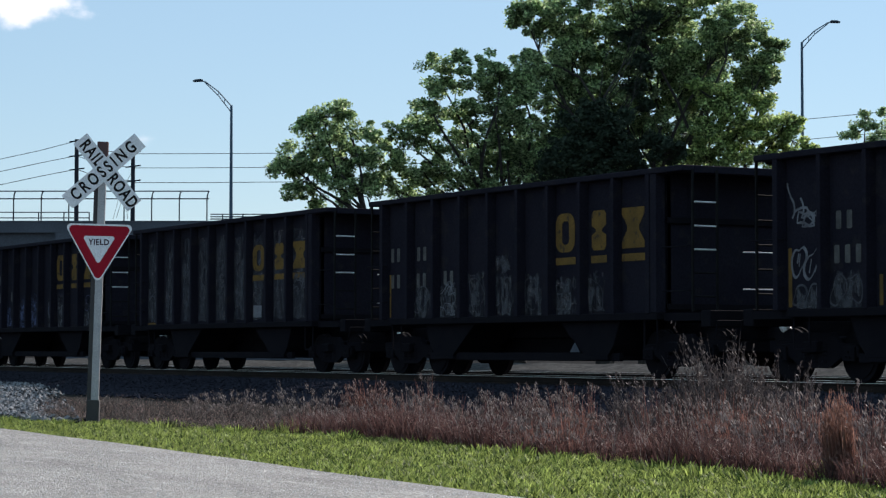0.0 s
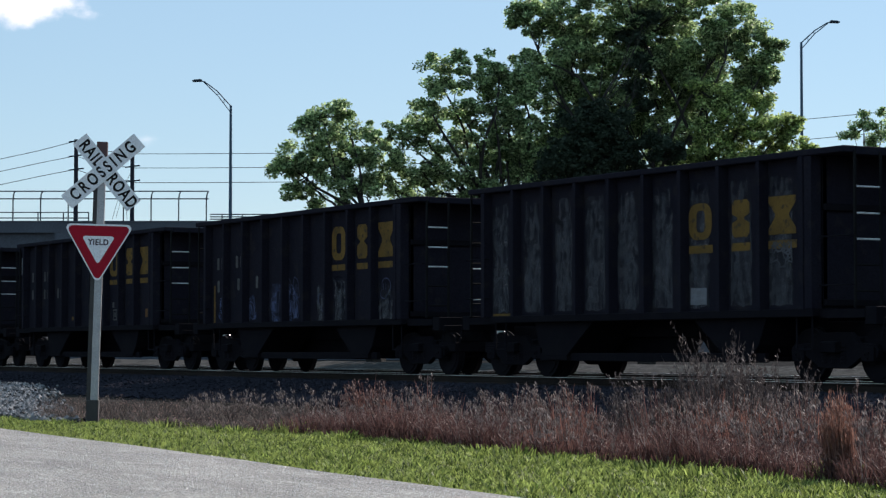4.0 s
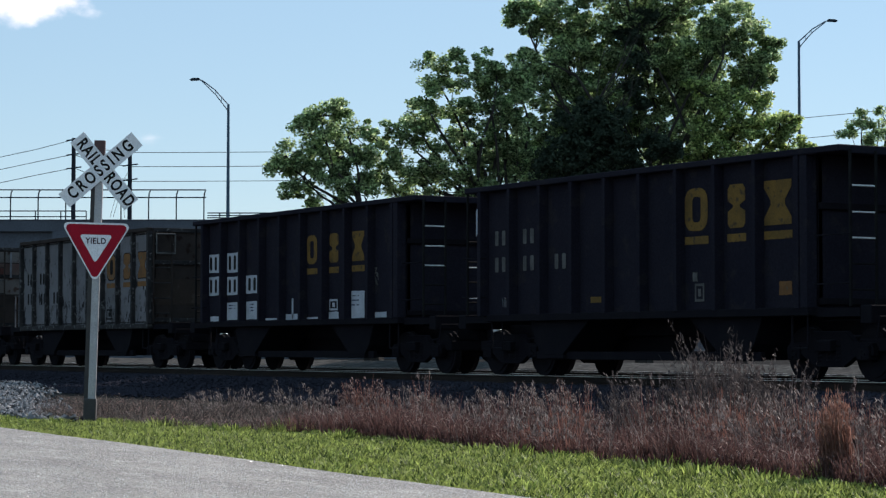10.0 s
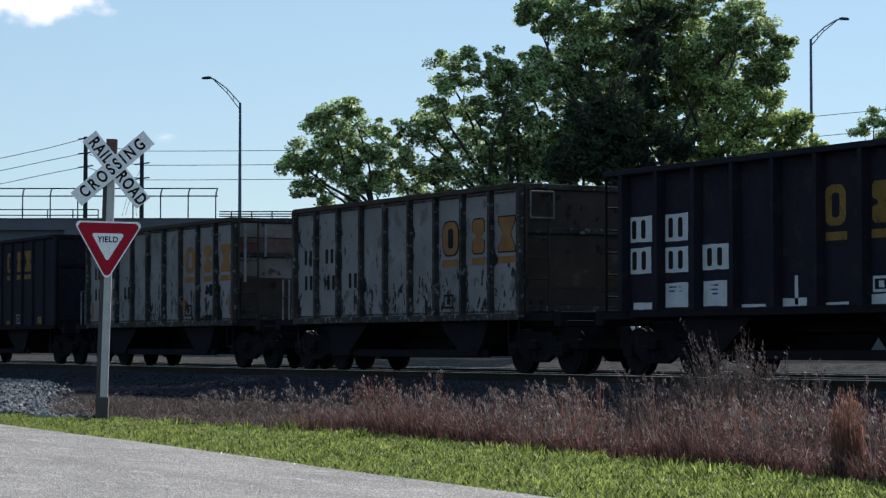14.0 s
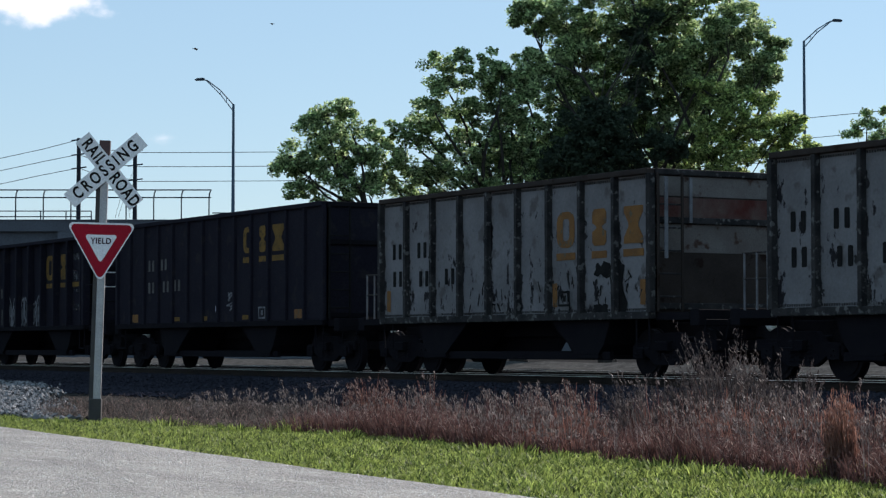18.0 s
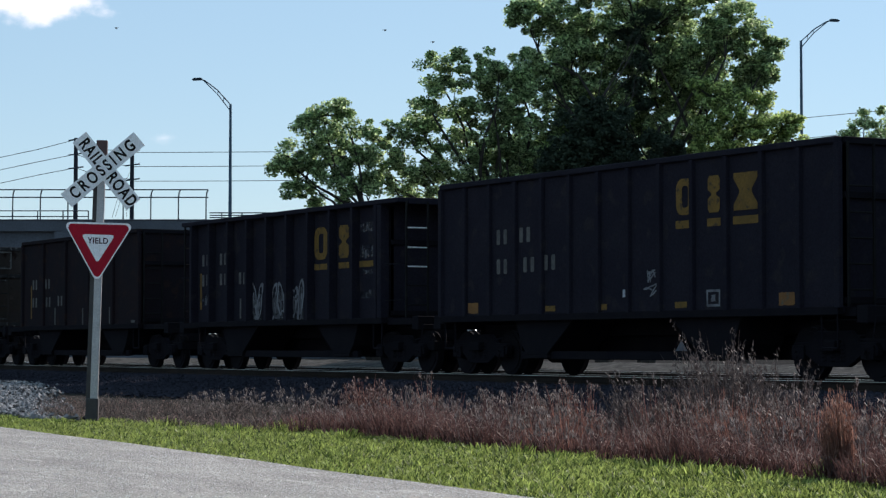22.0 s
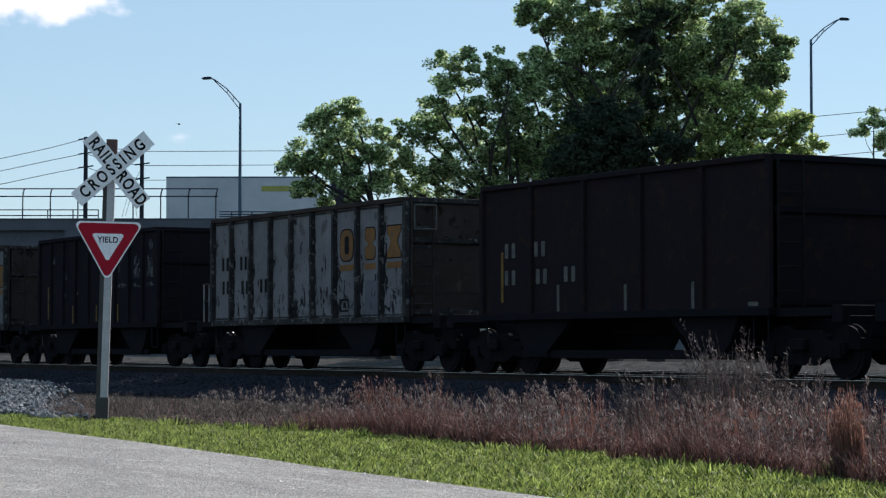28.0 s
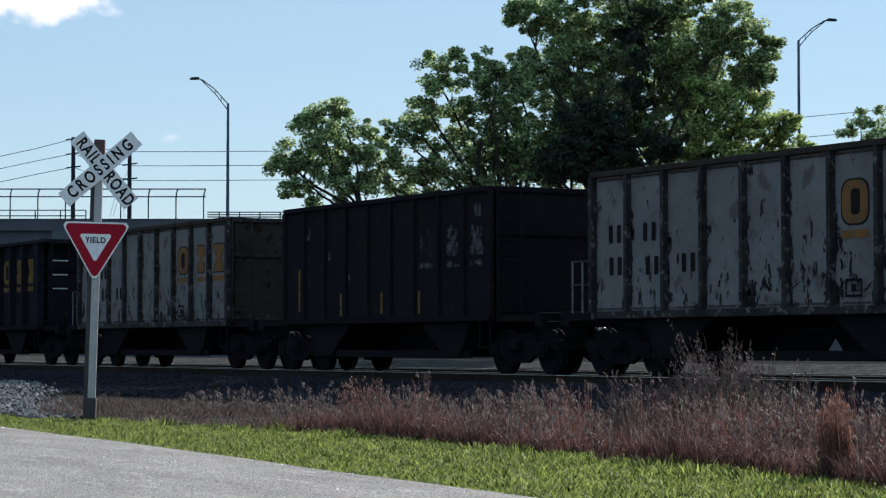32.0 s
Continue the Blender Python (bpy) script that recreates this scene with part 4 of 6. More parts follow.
def grey_marks(c, seed, xs=(2.05, 2.69, 3.3, 3.78, 4.37, 5.0), z=2.5, digits=True, ink=True):
    emblem(c, ((xs[0], xs[1]), (xs[2], xs[3]), (xs[4], xs[5])), z, z + 0.7, YS + 0.068, M_ORANGE, ink=M_INK if ink else None)
    for x, zz, n in ((-4.72, 2.5, 2), (-3.6, 2.5, 2), (-4.7, 1.9, 2), (-3.52, 1.88, 2), (-2.4, 1.9, 2)):
        bars(c, [(x, zz, n)], M_INK, YS + 0.068, 0.34)
    rnd = random.Random(seed)
    for k in range(3, 9):
        x = -5.2 + k * 1.158 + 0.12
        for _ in range(rnd.choice((5, 8, 11))):
            w, h = rnd.uniform(0.015, 0.05), rnd.uniform(0.05, 0.26)
            ob = patch(c, 0, 0, w, h, 0, rnd.choice((M_INK, M_INK, M_RIB)), "ink_scrawl", 0.012)
            ob.matrix_basis = pose(x + rnd.uniform(0, 0.8), YS + 0.066, 1.28 + 0.62 * rnd.random() ** 1.3, ry=rnd.gauss(0, 28))
    bm = bmesh.new()
    for k in range(9):
        for u in range(15):
            for z in (1.27, TOP - 0.16):
                x = -5.2 + k * 1.158 + 0.14 + u * 0.063
                box(bm, x, x + 0.035, YS + 0.07, YS + 0.08, z - 0.022, z + 0.022)
    part("rivet", bm, M_RIB, c, "rows of rust-dark rivets along the panels", kind="stuff")
    for k in range(9):
        x = -5.2 + k * 1.158
        for _ in range(rnd.choice((3, 4, 6))):
            w, h = rnd.uniform(0.04, 0.14), rnd.uniform(0.06, 0.4)
            patch(c, x + rnd.choice((0.06, 1.08 - w)) + rnd.uniform(-0.02, 0.04), 1.25 + 1.9 * rnd.random() ** 1.7, w, h, YS + 0.069, M_RIB, "peeled_patch", 0.04)
    frame_mark(c, 2.2, 1.36, 0.42, 0.3, M_INK)


C_END = {6: 5.203, 11: 5.253}
M_DIRT = material("dry_dirt_film", (0.05, 0.038, 0.031), (0.032, 0.026, 0.023), rough=0.95, scale=1.4, bump=0.3, third=(0.07, 0.055, 0.045), spec=0.02)
C[6] = hopper("pale grey coal hopper car with dark worn ribs and ink scrawls", -34.62, "grey", L=10.4, deep=0.11)
grey_marks(C[6], 61)
C[7] = hopper("pale grey coal hopper car with orange blocks and peeling paint", -48.63, "grey", L=10.45, deep=0.11)
grey_marks(C[7], 71, ink=False)
for x in (-4.95, 1.9, 4.9):
    patch(C[7], x, 1.36, 0.17, 0.46, YS + 0.066, M_ORANGE, "reflector_strip", 0.01)
patch(C[7], 3.95, 1.2, 0.45, 1.0, YS + 0.066, M_INK, "black_patch", 0.1, "ragged black patch")
patch(C[7], 3.4, 1.9, 0.5, 0.25, YS + 0.066, M_INK, "black_patch", 0.06)
patch(C[7], 3.36, 1.22, 0.48, 0.16, YS + 0.066, M_INK, "black_patch", 0.03)
bm = bmesh.new()
box(bm, 5.232, 5.24, -1.4, 1.4, 2.97, 3.33)
part("red_patch", bm, material("faded_red_paint", (0.075, 0.022, 0.018), (0.11, 0.08, 0.07), rough=0.85, scale=2.0, spec=0.1), C[7], "faded red band on the end")
M_ENDPALE = material("pale_end_sheet", (0.16, 0.148, 0.14), (0.115, 0.1, 0.092), rough=0.85, scale=1.5, spec=0.1, third=(0.06, 0.035, 0.028))
for z0, z1 in ((3.36, 3.72), (2.32, 2.84)):
    part("pale_end_panel", box(bmesh.new(), 5.228, 5.236, -1.4, 1.4, z0, z1), M_ENDPALE, C[7], "pale grey painted end panel")
part("white_end_strip", box(bmesh.new(), 5.37, 5.4, -1.33, -1.26, 2.2, 3.7), M_TAG, C[7], "worn white upright strip")
part("white_end_strip", box(bmesh.new(), 5.3, 5.33, -0.72, -0.66, 2.86, 3.7), M_TAG, C[7])
C[8] = hopper("long tall black coal hopper car with orange-yellow blocks", -63.2, "black", L=13.0, top=4.0, ribs=13, pitch=15.0, truck_x=5.75)
emblem(C[8], ((2.1, 2.62), (3.05, 3.4), (3.8, 4.47)), 2.93, 3.58, YS, M_YELLOW)
bars(C[8], [(-4.17, 2.65, 2), (-3.29, 2.66, 2), (-4.17, 2.05, 2), (-3.14, 2.06, 2), (-2.37, 2.08, 2)], M_WHITE)
reflector(C[8], (-2.3, -0.5, 2.05), 1.27)
for x in (-5.3, 5.03):
    patch(C[8], x, 1.27, 0.42, 0.21, YS, M_ORANGE, "orange_plate", 0.01, "small orange plate")
patch(C[8], 0.39, 1.5, 0.24, 0.14, YS, M_PLACARD, "small_plate", 0.005)
scrawl(C[8], [(1.07, 1.5, 0.55, 0.25), (1.2, 1.75, 0.25, 0.22)], M_TAG, 81, 4, 0.016)
frame_mark(C[8], 3.0, 1.28, 0.4, 0.3, M_TAG)

C[9] = black_car("black coal hopper car with a white-grey spray scrawl", -77.5)
emblem(C[9], BLOCKS, 2.63, 3.39, YS, M_YELLOW, skip=(2,))
for z, h in ((2.6, 0.3), (3.2, 0.2), (2.2, 0.14), (1.7, 0.2)):
    patch(C[9], 4.15, z, 0.65, h, YS, M_CHALK, rough=0.03, label="scuffed grey patch")
bars(C[9], [(-4.79, 2.68, 2), (-3.67, 2.68, 2), (-4.79, 2.16, 2), (-3.67, 2.16, 2), (-2.5, 2.16, 2)])
for x, w in ((-1.75, 0.75), (-0.6, 0.82), (0.55, 0.75)):
    bubbles(C[9], x, 1.22, w * 0.95, 0.98, M_TAG, int(90 + x * 3), 0.085)
    bubbles(C[9], x + 0.12, 1.25, w * 0.6, 0.6, M_SCUFF, int(95 + x * 3), 0.1)
    patch(C[9], x + 0.05, 1.2, w * 0.85, 0.85, YS, M_CHALK, rough=0.03)
    patch(C[9], x, 1.16, w, 0.12, YS, M_CHALK, rough=0.03)
patch(C[9], -4.78, 1.7, 0.5, 0.25, YS, M_CHALK, rough=0.06)
post_mark(C[9], -4.97, 1.55, 2.5)
post_mark(C[9], -2.5, 1.3, 1.8, M_WHITE)

C[10] = hopper("dark brown coal hopper car with plain sides", -91.4, "brown", L=9.6, ribs=5)
bars(C[10], [(-4.04, 2.35, 2), (-2.91, 2.35, 2), (-4.04, 1.8, 2), (-2.84, 1.8, 2), (-1.81, 1.82, 2)])
for x, z0, z1 in ((-4.18, 1.46, 2.48), (-2.06, 1.25, 1.77), (0.28, 1.22, 1.72), (2.42, 1.24, 1.72), (4.57, 1.2, 2.18)):
    post_mark(C[10], x, z0, z1, M_YELLOW if x < -4 else M_WHITE)
patch(C[10], 4.1, 1.26, 0.28, 0.07, YS, M_WHITE, "small_plate", 0.003)

C[11] = hopper("pale grey coal hopper car with rust-streaked end sheet", -104.8, "grey", L=10.5, deep=0.11)
grey_marks(C[11], 111, z=2.55)
patch(C[11], 3.3, 1.3, 0.7, 0.75, YS + 0.066, material("faded_bluish_plate", (0.115, 0.122, 0.14), (0.095, 0.1, 0.115), rough=0.8, scale=3.0, spec=0.1), "faded_placard", 0.02, "faded bluish placard")
for k in (6, 11):
    bm = bmesh.new()
    tube(bm, [(5.4, -1.4, 3.15), (5.4, -1.4, 3.68), (5.4, -0.85, 3.68), (5.4, -0.85, 3.15), (5.4, -1.4, 3.15)], 0.022, sides=6)
    for y in (-1.4, -0.85):
        rod(bm, (5.2, y, 3.4), (5.4, y, 3.4), 0.018, sides=6)
    part("grab_frame", bm, M_WHITE, C[k], "worn pale grab rail frame on the end")
    part("dirty_band", box(bmesh.new(), C_END[k], C_END[k] + 0.008, -1.4, 1.4, 1.75, 2.45), M_DIRT, C[k], "dull brown dirt band across the end")
C[12] = hopper("black coal hopper car with faint faded blocks", -118.58, "brown", L=9.6, ribs=9, body=M_SOOT)
emblem(C[12], ((1.91, 2.55), (3.08, 3.6), (4.02, 4.66)), 2.48, 3.13, YS, M_CHALK)
bars(C[12], [(-3.8, 2.55, 2), (-2.72, 2.57, 2), (-3.76, 1.96, 2), (-2.78, 1.98, 2), (-1.7, 1.98, 2)], M_CHALK)
for x, z0, z1 in ((-4.0, 1.4, 2.39), (-1.85, 1.27, 1.78), (0.12, 1.3, 1.77), (1.82, 1.28, 1.77)):
    post_mark(C[12], x, z0, z1)
for x, z in ((-3.67, 3.08), (4.21, 3.26)):
    patch(C[12], x, z, 0.32, 0.34, YS, M_CHALK, "small_plate", 0.01)
C[13] = hopper("pale grey coal hopper car with dark scrawls on its panels", -132.0, "grey", L=10.5, deep=0.11)
grey_marks(C[13], 131)
C[14] = black_car("black coal hopper car with dull yellow blocks", -145.9)
emblem(C[14], BLOCKS, 2.55, 3.3, YS, M_YELLOW)

for k in (0, 1, 2, 3, 4, 5, 9, 14):
    settle(C[k], 0.19, -0.3, -0.21)
for k in (6, 7, 11, 13):
    settle(C[k], 0.04, -0.06, -0.06)
settle(C[8], 0.07, -0.11, -0.08)
settle(C[10], 0.07, 0.08, 0.1)
settle(C[12], 0.07, -0.11, -0.08)

# ---- crossing sign ----
sign = thing("crossing_sign", "railroad crossbuck with a red yield sign on a leaning steel post", "road sign", m=plan_pose(-4.63, 30.0, -0.03) @ pose(0, 0, 0, 0, 1.6, 0))
bm = bmesh.new()
box(bm, -0.04, 0.06, -0.03, 0.03, 0.0, 3.7)
part("post", bm, M_SIGNBACK, sign, "square galvanised post", bevel=0.008)
part("post_sleeve", box(bmesh.new(), -0.09, 0.075, -0.05, 0.05, -0.1, 0.3), M_DARKPOST, sign, "dark sleeve at the foot", bevel=0.01)
part("post_cap", box(bmesh.new(), -0.07, 0.075, -0.036, 0.036, 3.5, 3.73), M_TAPE, sign, "brown wrapped post top", bevel=0.008)
# a dark strip along the left side of the post
part("post_backing", box(bmesh.new(), -0.095, -0.043, -0.02, 0.05, 0.0, 3.45), M_DARKPOST, sign)
for k, (turn, half, dx, dz, texts) in enumerate(((-49.4, 0.578, 0.078, 3.32, (("RAIL", -0.33), ("ROAD", 0.32))), (42.2, 0.635, 0.03, 3.335, (("CROSSING", 0.0),)))):
    bl = new("crossbuck_blade")
    bl.parent, bl.matrix_basis = sign, pose(dx, -0.05 - 0.012 * k, dz, 90, 0, 0) @ pose(0, 0, 0, 0, 0, turn)
    part("blade_plate", box(bmesh.new(), -half, half, -0.116, 0.116, -0.004, 0.0), M_SIGNWHITE, bl, "white reflective blade", bevel=0.0015)
    for text, x in texts:
        words(text, 0.22, 0.001, M_INK, "blade_lettering", bl, pose(x, 0, 0.0015) @ Matrix.Diagonal((0.74, 1, 1, 1)), "black letters", 1.5 if len(text) > 4 else 1.18, 0.0065)
yd = new("yield_plate")
yd.parent, yd.matrix_basis = sign, pose(0.0, -0.055, 0.0, 90, 0, 0)
def tri(cx, top, side, z0, z1):
    bm = bmesh.new()
    h = side * 0.866
    n, pts, r = 5, [], side * 0.06
    for ax, ay, a0 in ((cx - side / 2 + r * 1.6, top - r, 90), (cx, top - h + r * 2, 210), (cx + side / 2 - r * 1.6, top - r, -30)):
        for k in range(n):
            a = radians(a0 + k * 30)
            pts.append((ax + r * math.cos(a), ay + r * math.sin(a)))
    prism(bm, pts, z0, z1, "z")
    return bm
part("plate_edge", tri(0, 2.63, 0.93, -0.003, 0.0), M_SIGNWHITE, yd, "white border")
part("red_face", tri(0, 2.607, 0.865, 0.0, 0.0015), M_SIGNRED, yd, "red face")
part("white_centre", tri(0, 2.47, 0.44, 0.0015, 0.003), M_SIGNWHITE, yd, "white inner triangle")
words("YIELD", 0.108, 0.0008, material("dark_red_letters", (0.03, 0.006, 0.016), (0.03, 0.006, 0.016), rough=0.8, spec=0.1), "yield_lettering", yd, pose(0, 2.385, 0.0035) @ Matrix.Diagonal((0.9, 1, 1, 1)), "dark red letters", 1.1, 0.003)

# ---- overpass, fence, lamps, poles ----
BD = 200.0
K = BD / FOCAL


def far(x, y, depth=BD):
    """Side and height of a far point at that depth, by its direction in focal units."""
    u, v, p = (x - 784) / FOCAL, (441 - y) / FOCAL, radians(PITCH)
    ahead = math.cos(p) - v * math.sin(p)
    return u / ahead * depth, EYE + (math.sin(p) + v * math.cos(p)) / ahead * depth


DECK_TOP, WALL_FOOT = far(300, 391)[1], far(300, 412)[1]
ROAD_Z = DECK_TOP - 0.85
SPAN = far(98, 400)[0]
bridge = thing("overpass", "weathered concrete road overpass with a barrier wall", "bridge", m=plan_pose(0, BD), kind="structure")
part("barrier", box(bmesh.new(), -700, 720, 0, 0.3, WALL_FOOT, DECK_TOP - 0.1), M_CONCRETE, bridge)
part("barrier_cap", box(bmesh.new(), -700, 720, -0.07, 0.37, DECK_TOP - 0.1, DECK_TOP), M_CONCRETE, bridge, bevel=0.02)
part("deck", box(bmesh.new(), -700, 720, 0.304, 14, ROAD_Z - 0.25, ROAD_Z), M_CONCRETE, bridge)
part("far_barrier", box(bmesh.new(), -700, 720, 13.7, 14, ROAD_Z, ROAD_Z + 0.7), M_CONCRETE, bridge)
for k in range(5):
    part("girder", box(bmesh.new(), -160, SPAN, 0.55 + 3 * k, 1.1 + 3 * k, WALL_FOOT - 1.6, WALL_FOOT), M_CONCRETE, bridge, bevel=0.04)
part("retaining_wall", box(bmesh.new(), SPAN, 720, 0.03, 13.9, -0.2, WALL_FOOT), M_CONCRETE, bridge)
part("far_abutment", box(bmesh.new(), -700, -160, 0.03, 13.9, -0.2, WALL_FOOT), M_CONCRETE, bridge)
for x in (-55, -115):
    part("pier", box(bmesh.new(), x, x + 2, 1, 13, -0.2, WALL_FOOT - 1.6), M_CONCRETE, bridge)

fence = thing("bridge_fence", "dark steel safety fence with curved post tops on the bridge", "fence", m=plan_pose(0, BD))
F_TOP, F_MID, F_END = far(300, 338.5)[1], far(300, 352)[1], far(366, 340)[0]
for k in range(26):
    x = F_END - 2.45 * k
    bm = bmesh.new()
    tube(bm, [(x, 0.15, DECK_TOP - 0.02), (x, 0.15, F_TOP - 0.75), (x + 0.06, 0.08, F_TOP - 0.3), (x + 0.2, 0.0, F_TOP)], 0.062)
    part("fence_post", bm, M_FENCE, fence)
for z in (F_TOP, F_MID):
    part("fence_rail", rod(bmesh.new(), (F_END - 2.45 * 25, 0.1, z), (F_END + 0.2, 0.1, z), 0.055, sides=6), M_FENCE, fence)


def guard(name, x0, x1, step, ys, depth, label):
    """A low rail of level bars on short posts; ys: bar heights by direction."""
    ob = thing(name, label, "guard rail", m=plan_pose(0, depth), group="guard rails")
    zs = [far(300, y, depth)[1] for y in ys]
    n = int((x1 - x0) / step)
    for k in range(n + 1):
        part("rail_post", rod(bmesh.new(), (x1 - k * step, 0, ROAD_Z - 0.02), (x1 - k * step, 0, zs[0]), 0.06, sides=6), M_FENCE, ob)
    for z in zs:
        part("rail_bar", rod(bmesh.new(), (x0, 0, z), (x1, 0, z), 0.05, sides=6), M_FENCE, ob)


guard("guard_rail", far(-500, 380, BD + 13.85)[0], far(158, 380, BD + 13.85)[0], 2.4, (376, 386), BD + 13.85, "low steel guard rail along the far kerb of the overpass")
guard("guard_rail", far(372, 380)[0], far(1400, 380)[0], 1.8, (379.5, 384, 388), BD + 0.2, "low steel guard rail of three bars on the overpass")


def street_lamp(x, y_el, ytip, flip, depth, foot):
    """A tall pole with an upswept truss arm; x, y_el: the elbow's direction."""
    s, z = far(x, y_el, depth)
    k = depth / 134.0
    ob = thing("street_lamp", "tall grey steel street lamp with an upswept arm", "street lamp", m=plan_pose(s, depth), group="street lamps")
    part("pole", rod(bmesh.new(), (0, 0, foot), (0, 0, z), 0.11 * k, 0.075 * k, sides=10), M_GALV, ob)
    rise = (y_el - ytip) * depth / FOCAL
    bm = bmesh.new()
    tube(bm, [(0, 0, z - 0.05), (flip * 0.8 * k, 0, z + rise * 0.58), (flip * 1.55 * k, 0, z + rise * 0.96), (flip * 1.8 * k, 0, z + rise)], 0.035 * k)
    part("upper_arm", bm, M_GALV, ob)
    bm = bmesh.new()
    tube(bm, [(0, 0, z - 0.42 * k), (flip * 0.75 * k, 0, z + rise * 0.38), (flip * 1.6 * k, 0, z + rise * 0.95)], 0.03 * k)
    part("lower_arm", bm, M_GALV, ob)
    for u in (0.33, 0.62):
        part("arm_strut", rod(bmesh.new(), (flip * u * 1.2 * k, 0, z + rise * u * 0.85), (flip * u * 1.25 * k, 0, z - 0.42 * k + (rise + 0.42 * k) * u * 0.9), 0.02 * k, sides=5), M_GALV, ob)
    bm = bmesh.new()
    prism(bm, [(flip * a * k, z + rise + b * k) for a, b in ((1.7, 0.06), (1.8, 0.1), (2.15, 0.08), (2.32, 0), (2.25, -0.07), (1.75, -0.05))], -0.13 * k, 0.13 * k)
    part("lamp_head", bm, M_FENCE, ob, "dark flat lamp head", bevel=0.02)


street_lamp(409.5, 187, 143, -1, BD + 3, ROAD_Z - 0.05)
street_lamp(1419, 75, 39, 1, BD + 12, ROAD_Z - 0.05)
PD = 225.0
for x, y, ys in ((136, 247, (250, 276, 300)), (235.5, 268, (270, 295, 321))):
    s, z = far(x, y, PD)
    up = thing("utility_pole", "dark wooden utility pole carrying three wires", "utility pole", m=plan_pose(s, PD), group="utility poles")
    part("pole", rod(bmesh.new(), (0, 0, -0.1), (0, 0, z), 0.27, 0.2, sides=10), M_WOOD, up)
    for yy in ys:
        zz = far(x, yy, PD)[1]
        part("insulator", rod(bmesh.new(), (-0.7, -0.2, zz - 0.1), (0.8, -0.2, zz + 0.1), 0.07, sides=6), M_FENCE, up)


def wire(pts, r=0.034):
    bm = bmesh.new()
    tube(bm, [plan(far(x, y, d)[0], d, far(x, y, d)[1]) for x, y, d in pts], r, sides=5)
    solid("power_line", bm, M_WIRE, "thin dark overhead power line", "power line", group="power lines")


for a, b in ((278, 250), (300, 276), (323.5, 300)):
    wire([(-500, a + 99, PD), (-220, a + 47, PD), (-90, a + 22, PD), (0, a + 4, PD), (70, a - 11, PD), (135, b, PD)])
    wire([(136, b, PD), (185, b + 18, PD), (236, b + 20, PD)])
for a, b in ((271, 211), (296, 247), (322, 283)):
    wire([(236, a + 1.5, PD), (330, a + 1.5, PD), (500, a + 0.5, PD), (800, a - 8, PD), (1150, (a + b) / 2 + 6, PD), (1430, b, PD), (1568, b - 13, PD), (1800, b - 50, PD)])

for pts in (((236, 300), (224, 322), (210, 352), (200, 388)), ((236, 322), (226, 340), (216, 352), (206, 386)), ((214, 330), (222, 350), (226, 388))):
    wire([(x, y, PD) for x, y in pts], 0.02)

# ---- vehicles on the overpass ----
GLASS = material("dark_car_glass", (0.01, 0.014, 0.02), (0.014, 0.018, 0.024), rough=0.25, spec=0.2)
TYRE = material("black_tyre", (0.015, 0.015, 0.015), (0.025, 0.025, 0.025), rough=0.9)
VEHICLES = []


def wheel4(ob, xs, r, w=0.85):
    for x in xs:
        for y in (-w, w):
            part("wheel", rod(bmesh.new(), (x, y - 0.1, r), (x, y + 0.1, r), r, sides=18), TYRE, ob)


def car(label, paint, length, high, t0, x0, speed, lane, pickup=False):
    """A car seen over the barrier; t0, x0: when its tail stands in that direction; speed in metres a second."""
    ob = thing("pickup_truck" if pickup else "car", label, "pickup" if pickup else "car")
    L, H = length, high
    bm = bmesh.new()
    prism(bm, [(0, 0.45), (0.03, 0.95), (0.25, 1.08), (L * 0.62, 1.1), (L * 0.93, 0.92), (L, 0.75), (L, 0.4), (L * 0.9, 0.28), (0.2, 0.28)], -0.86, 0.86)
    part("body", bm, paint, ob, bevel=0.05)
    roof = [(0.15, 1.06), (0.35, H * 0.97), (L * 0.2, H), (L * 0.52, H), (L * 0.58, H * 0.97), (L * 0.72, 1.06)] if not pickup else [(0.1, 1.06), (0.12, H * 0.93), (0.4, H * 0.97), (L * 0.45, H), (L * 0.62, H), (L * 0.66, H * 0.97), (L * 0.78, 1.06)]
    part("cabin_glass", prism(bmesh.new(), roof, -0.72, 0.72), GLASS, ob, "dark glass", bevel=0.04)
    bm = bmesh.new()
    box(bm, L * 0.2, L * 0.56, -0.7, 0.7, H - 0.02, H + 0.03)
    part("roof_panel", bm, paint, ob, bevel=0.02)
    for u in (0.22, 0.42, 0.58):
        for s in (-1, 1):
            part("pillar", rod(bmesh.new(), (L * u, s * 0.75, 1.05), (L * (u + 0.01), s * 0.7, H), 0.04, sides=6), paint, ob)
    wheel4(ob, (L * 0.18, L * 0.8), 0.34)
    VEHICLES.append((ob, t0, far(x0, 400, BD + lane)[0], speed, lane))
    return ob


PAINT_DARK = material("dark_metallic_paint", (0.012, 0.016, 0.024), (0.018, 0.022, 0.03), rough=0.5, spec=0.2)
PAINT_SILVER = material("silver_paint", (0.45, 0.47, 0.5), (0.4, 0.42, 0.45), rough=0.3, metal=0.5)
PAINT_WHITE = material("white_trailer_paint", (0.5, 0.52, 0.54), (0.42, 0.44, 0.46), rough=0.6, scale=0.6)
car("dark blue-black pickup with a covered bed", PAINT_DARK, 5.6, 1.95, 1.7, 133, 19.6, 6.0, pickup=True)
car("dark sedan crossing the overpass", PAINT_DARK, 4.6, 1.62, 19.0, 25, 17.2, 6.0)
car("dark hatchback crossing the overpass", PAINT_DARK, 4.4, 1.6, 20.0, 48, 16.8, 6.0)
car("dark low sedan crossing the overpass", PAINT_DARK, 4.6, 1.6, 17.5, 248, 16.8, 6.0)
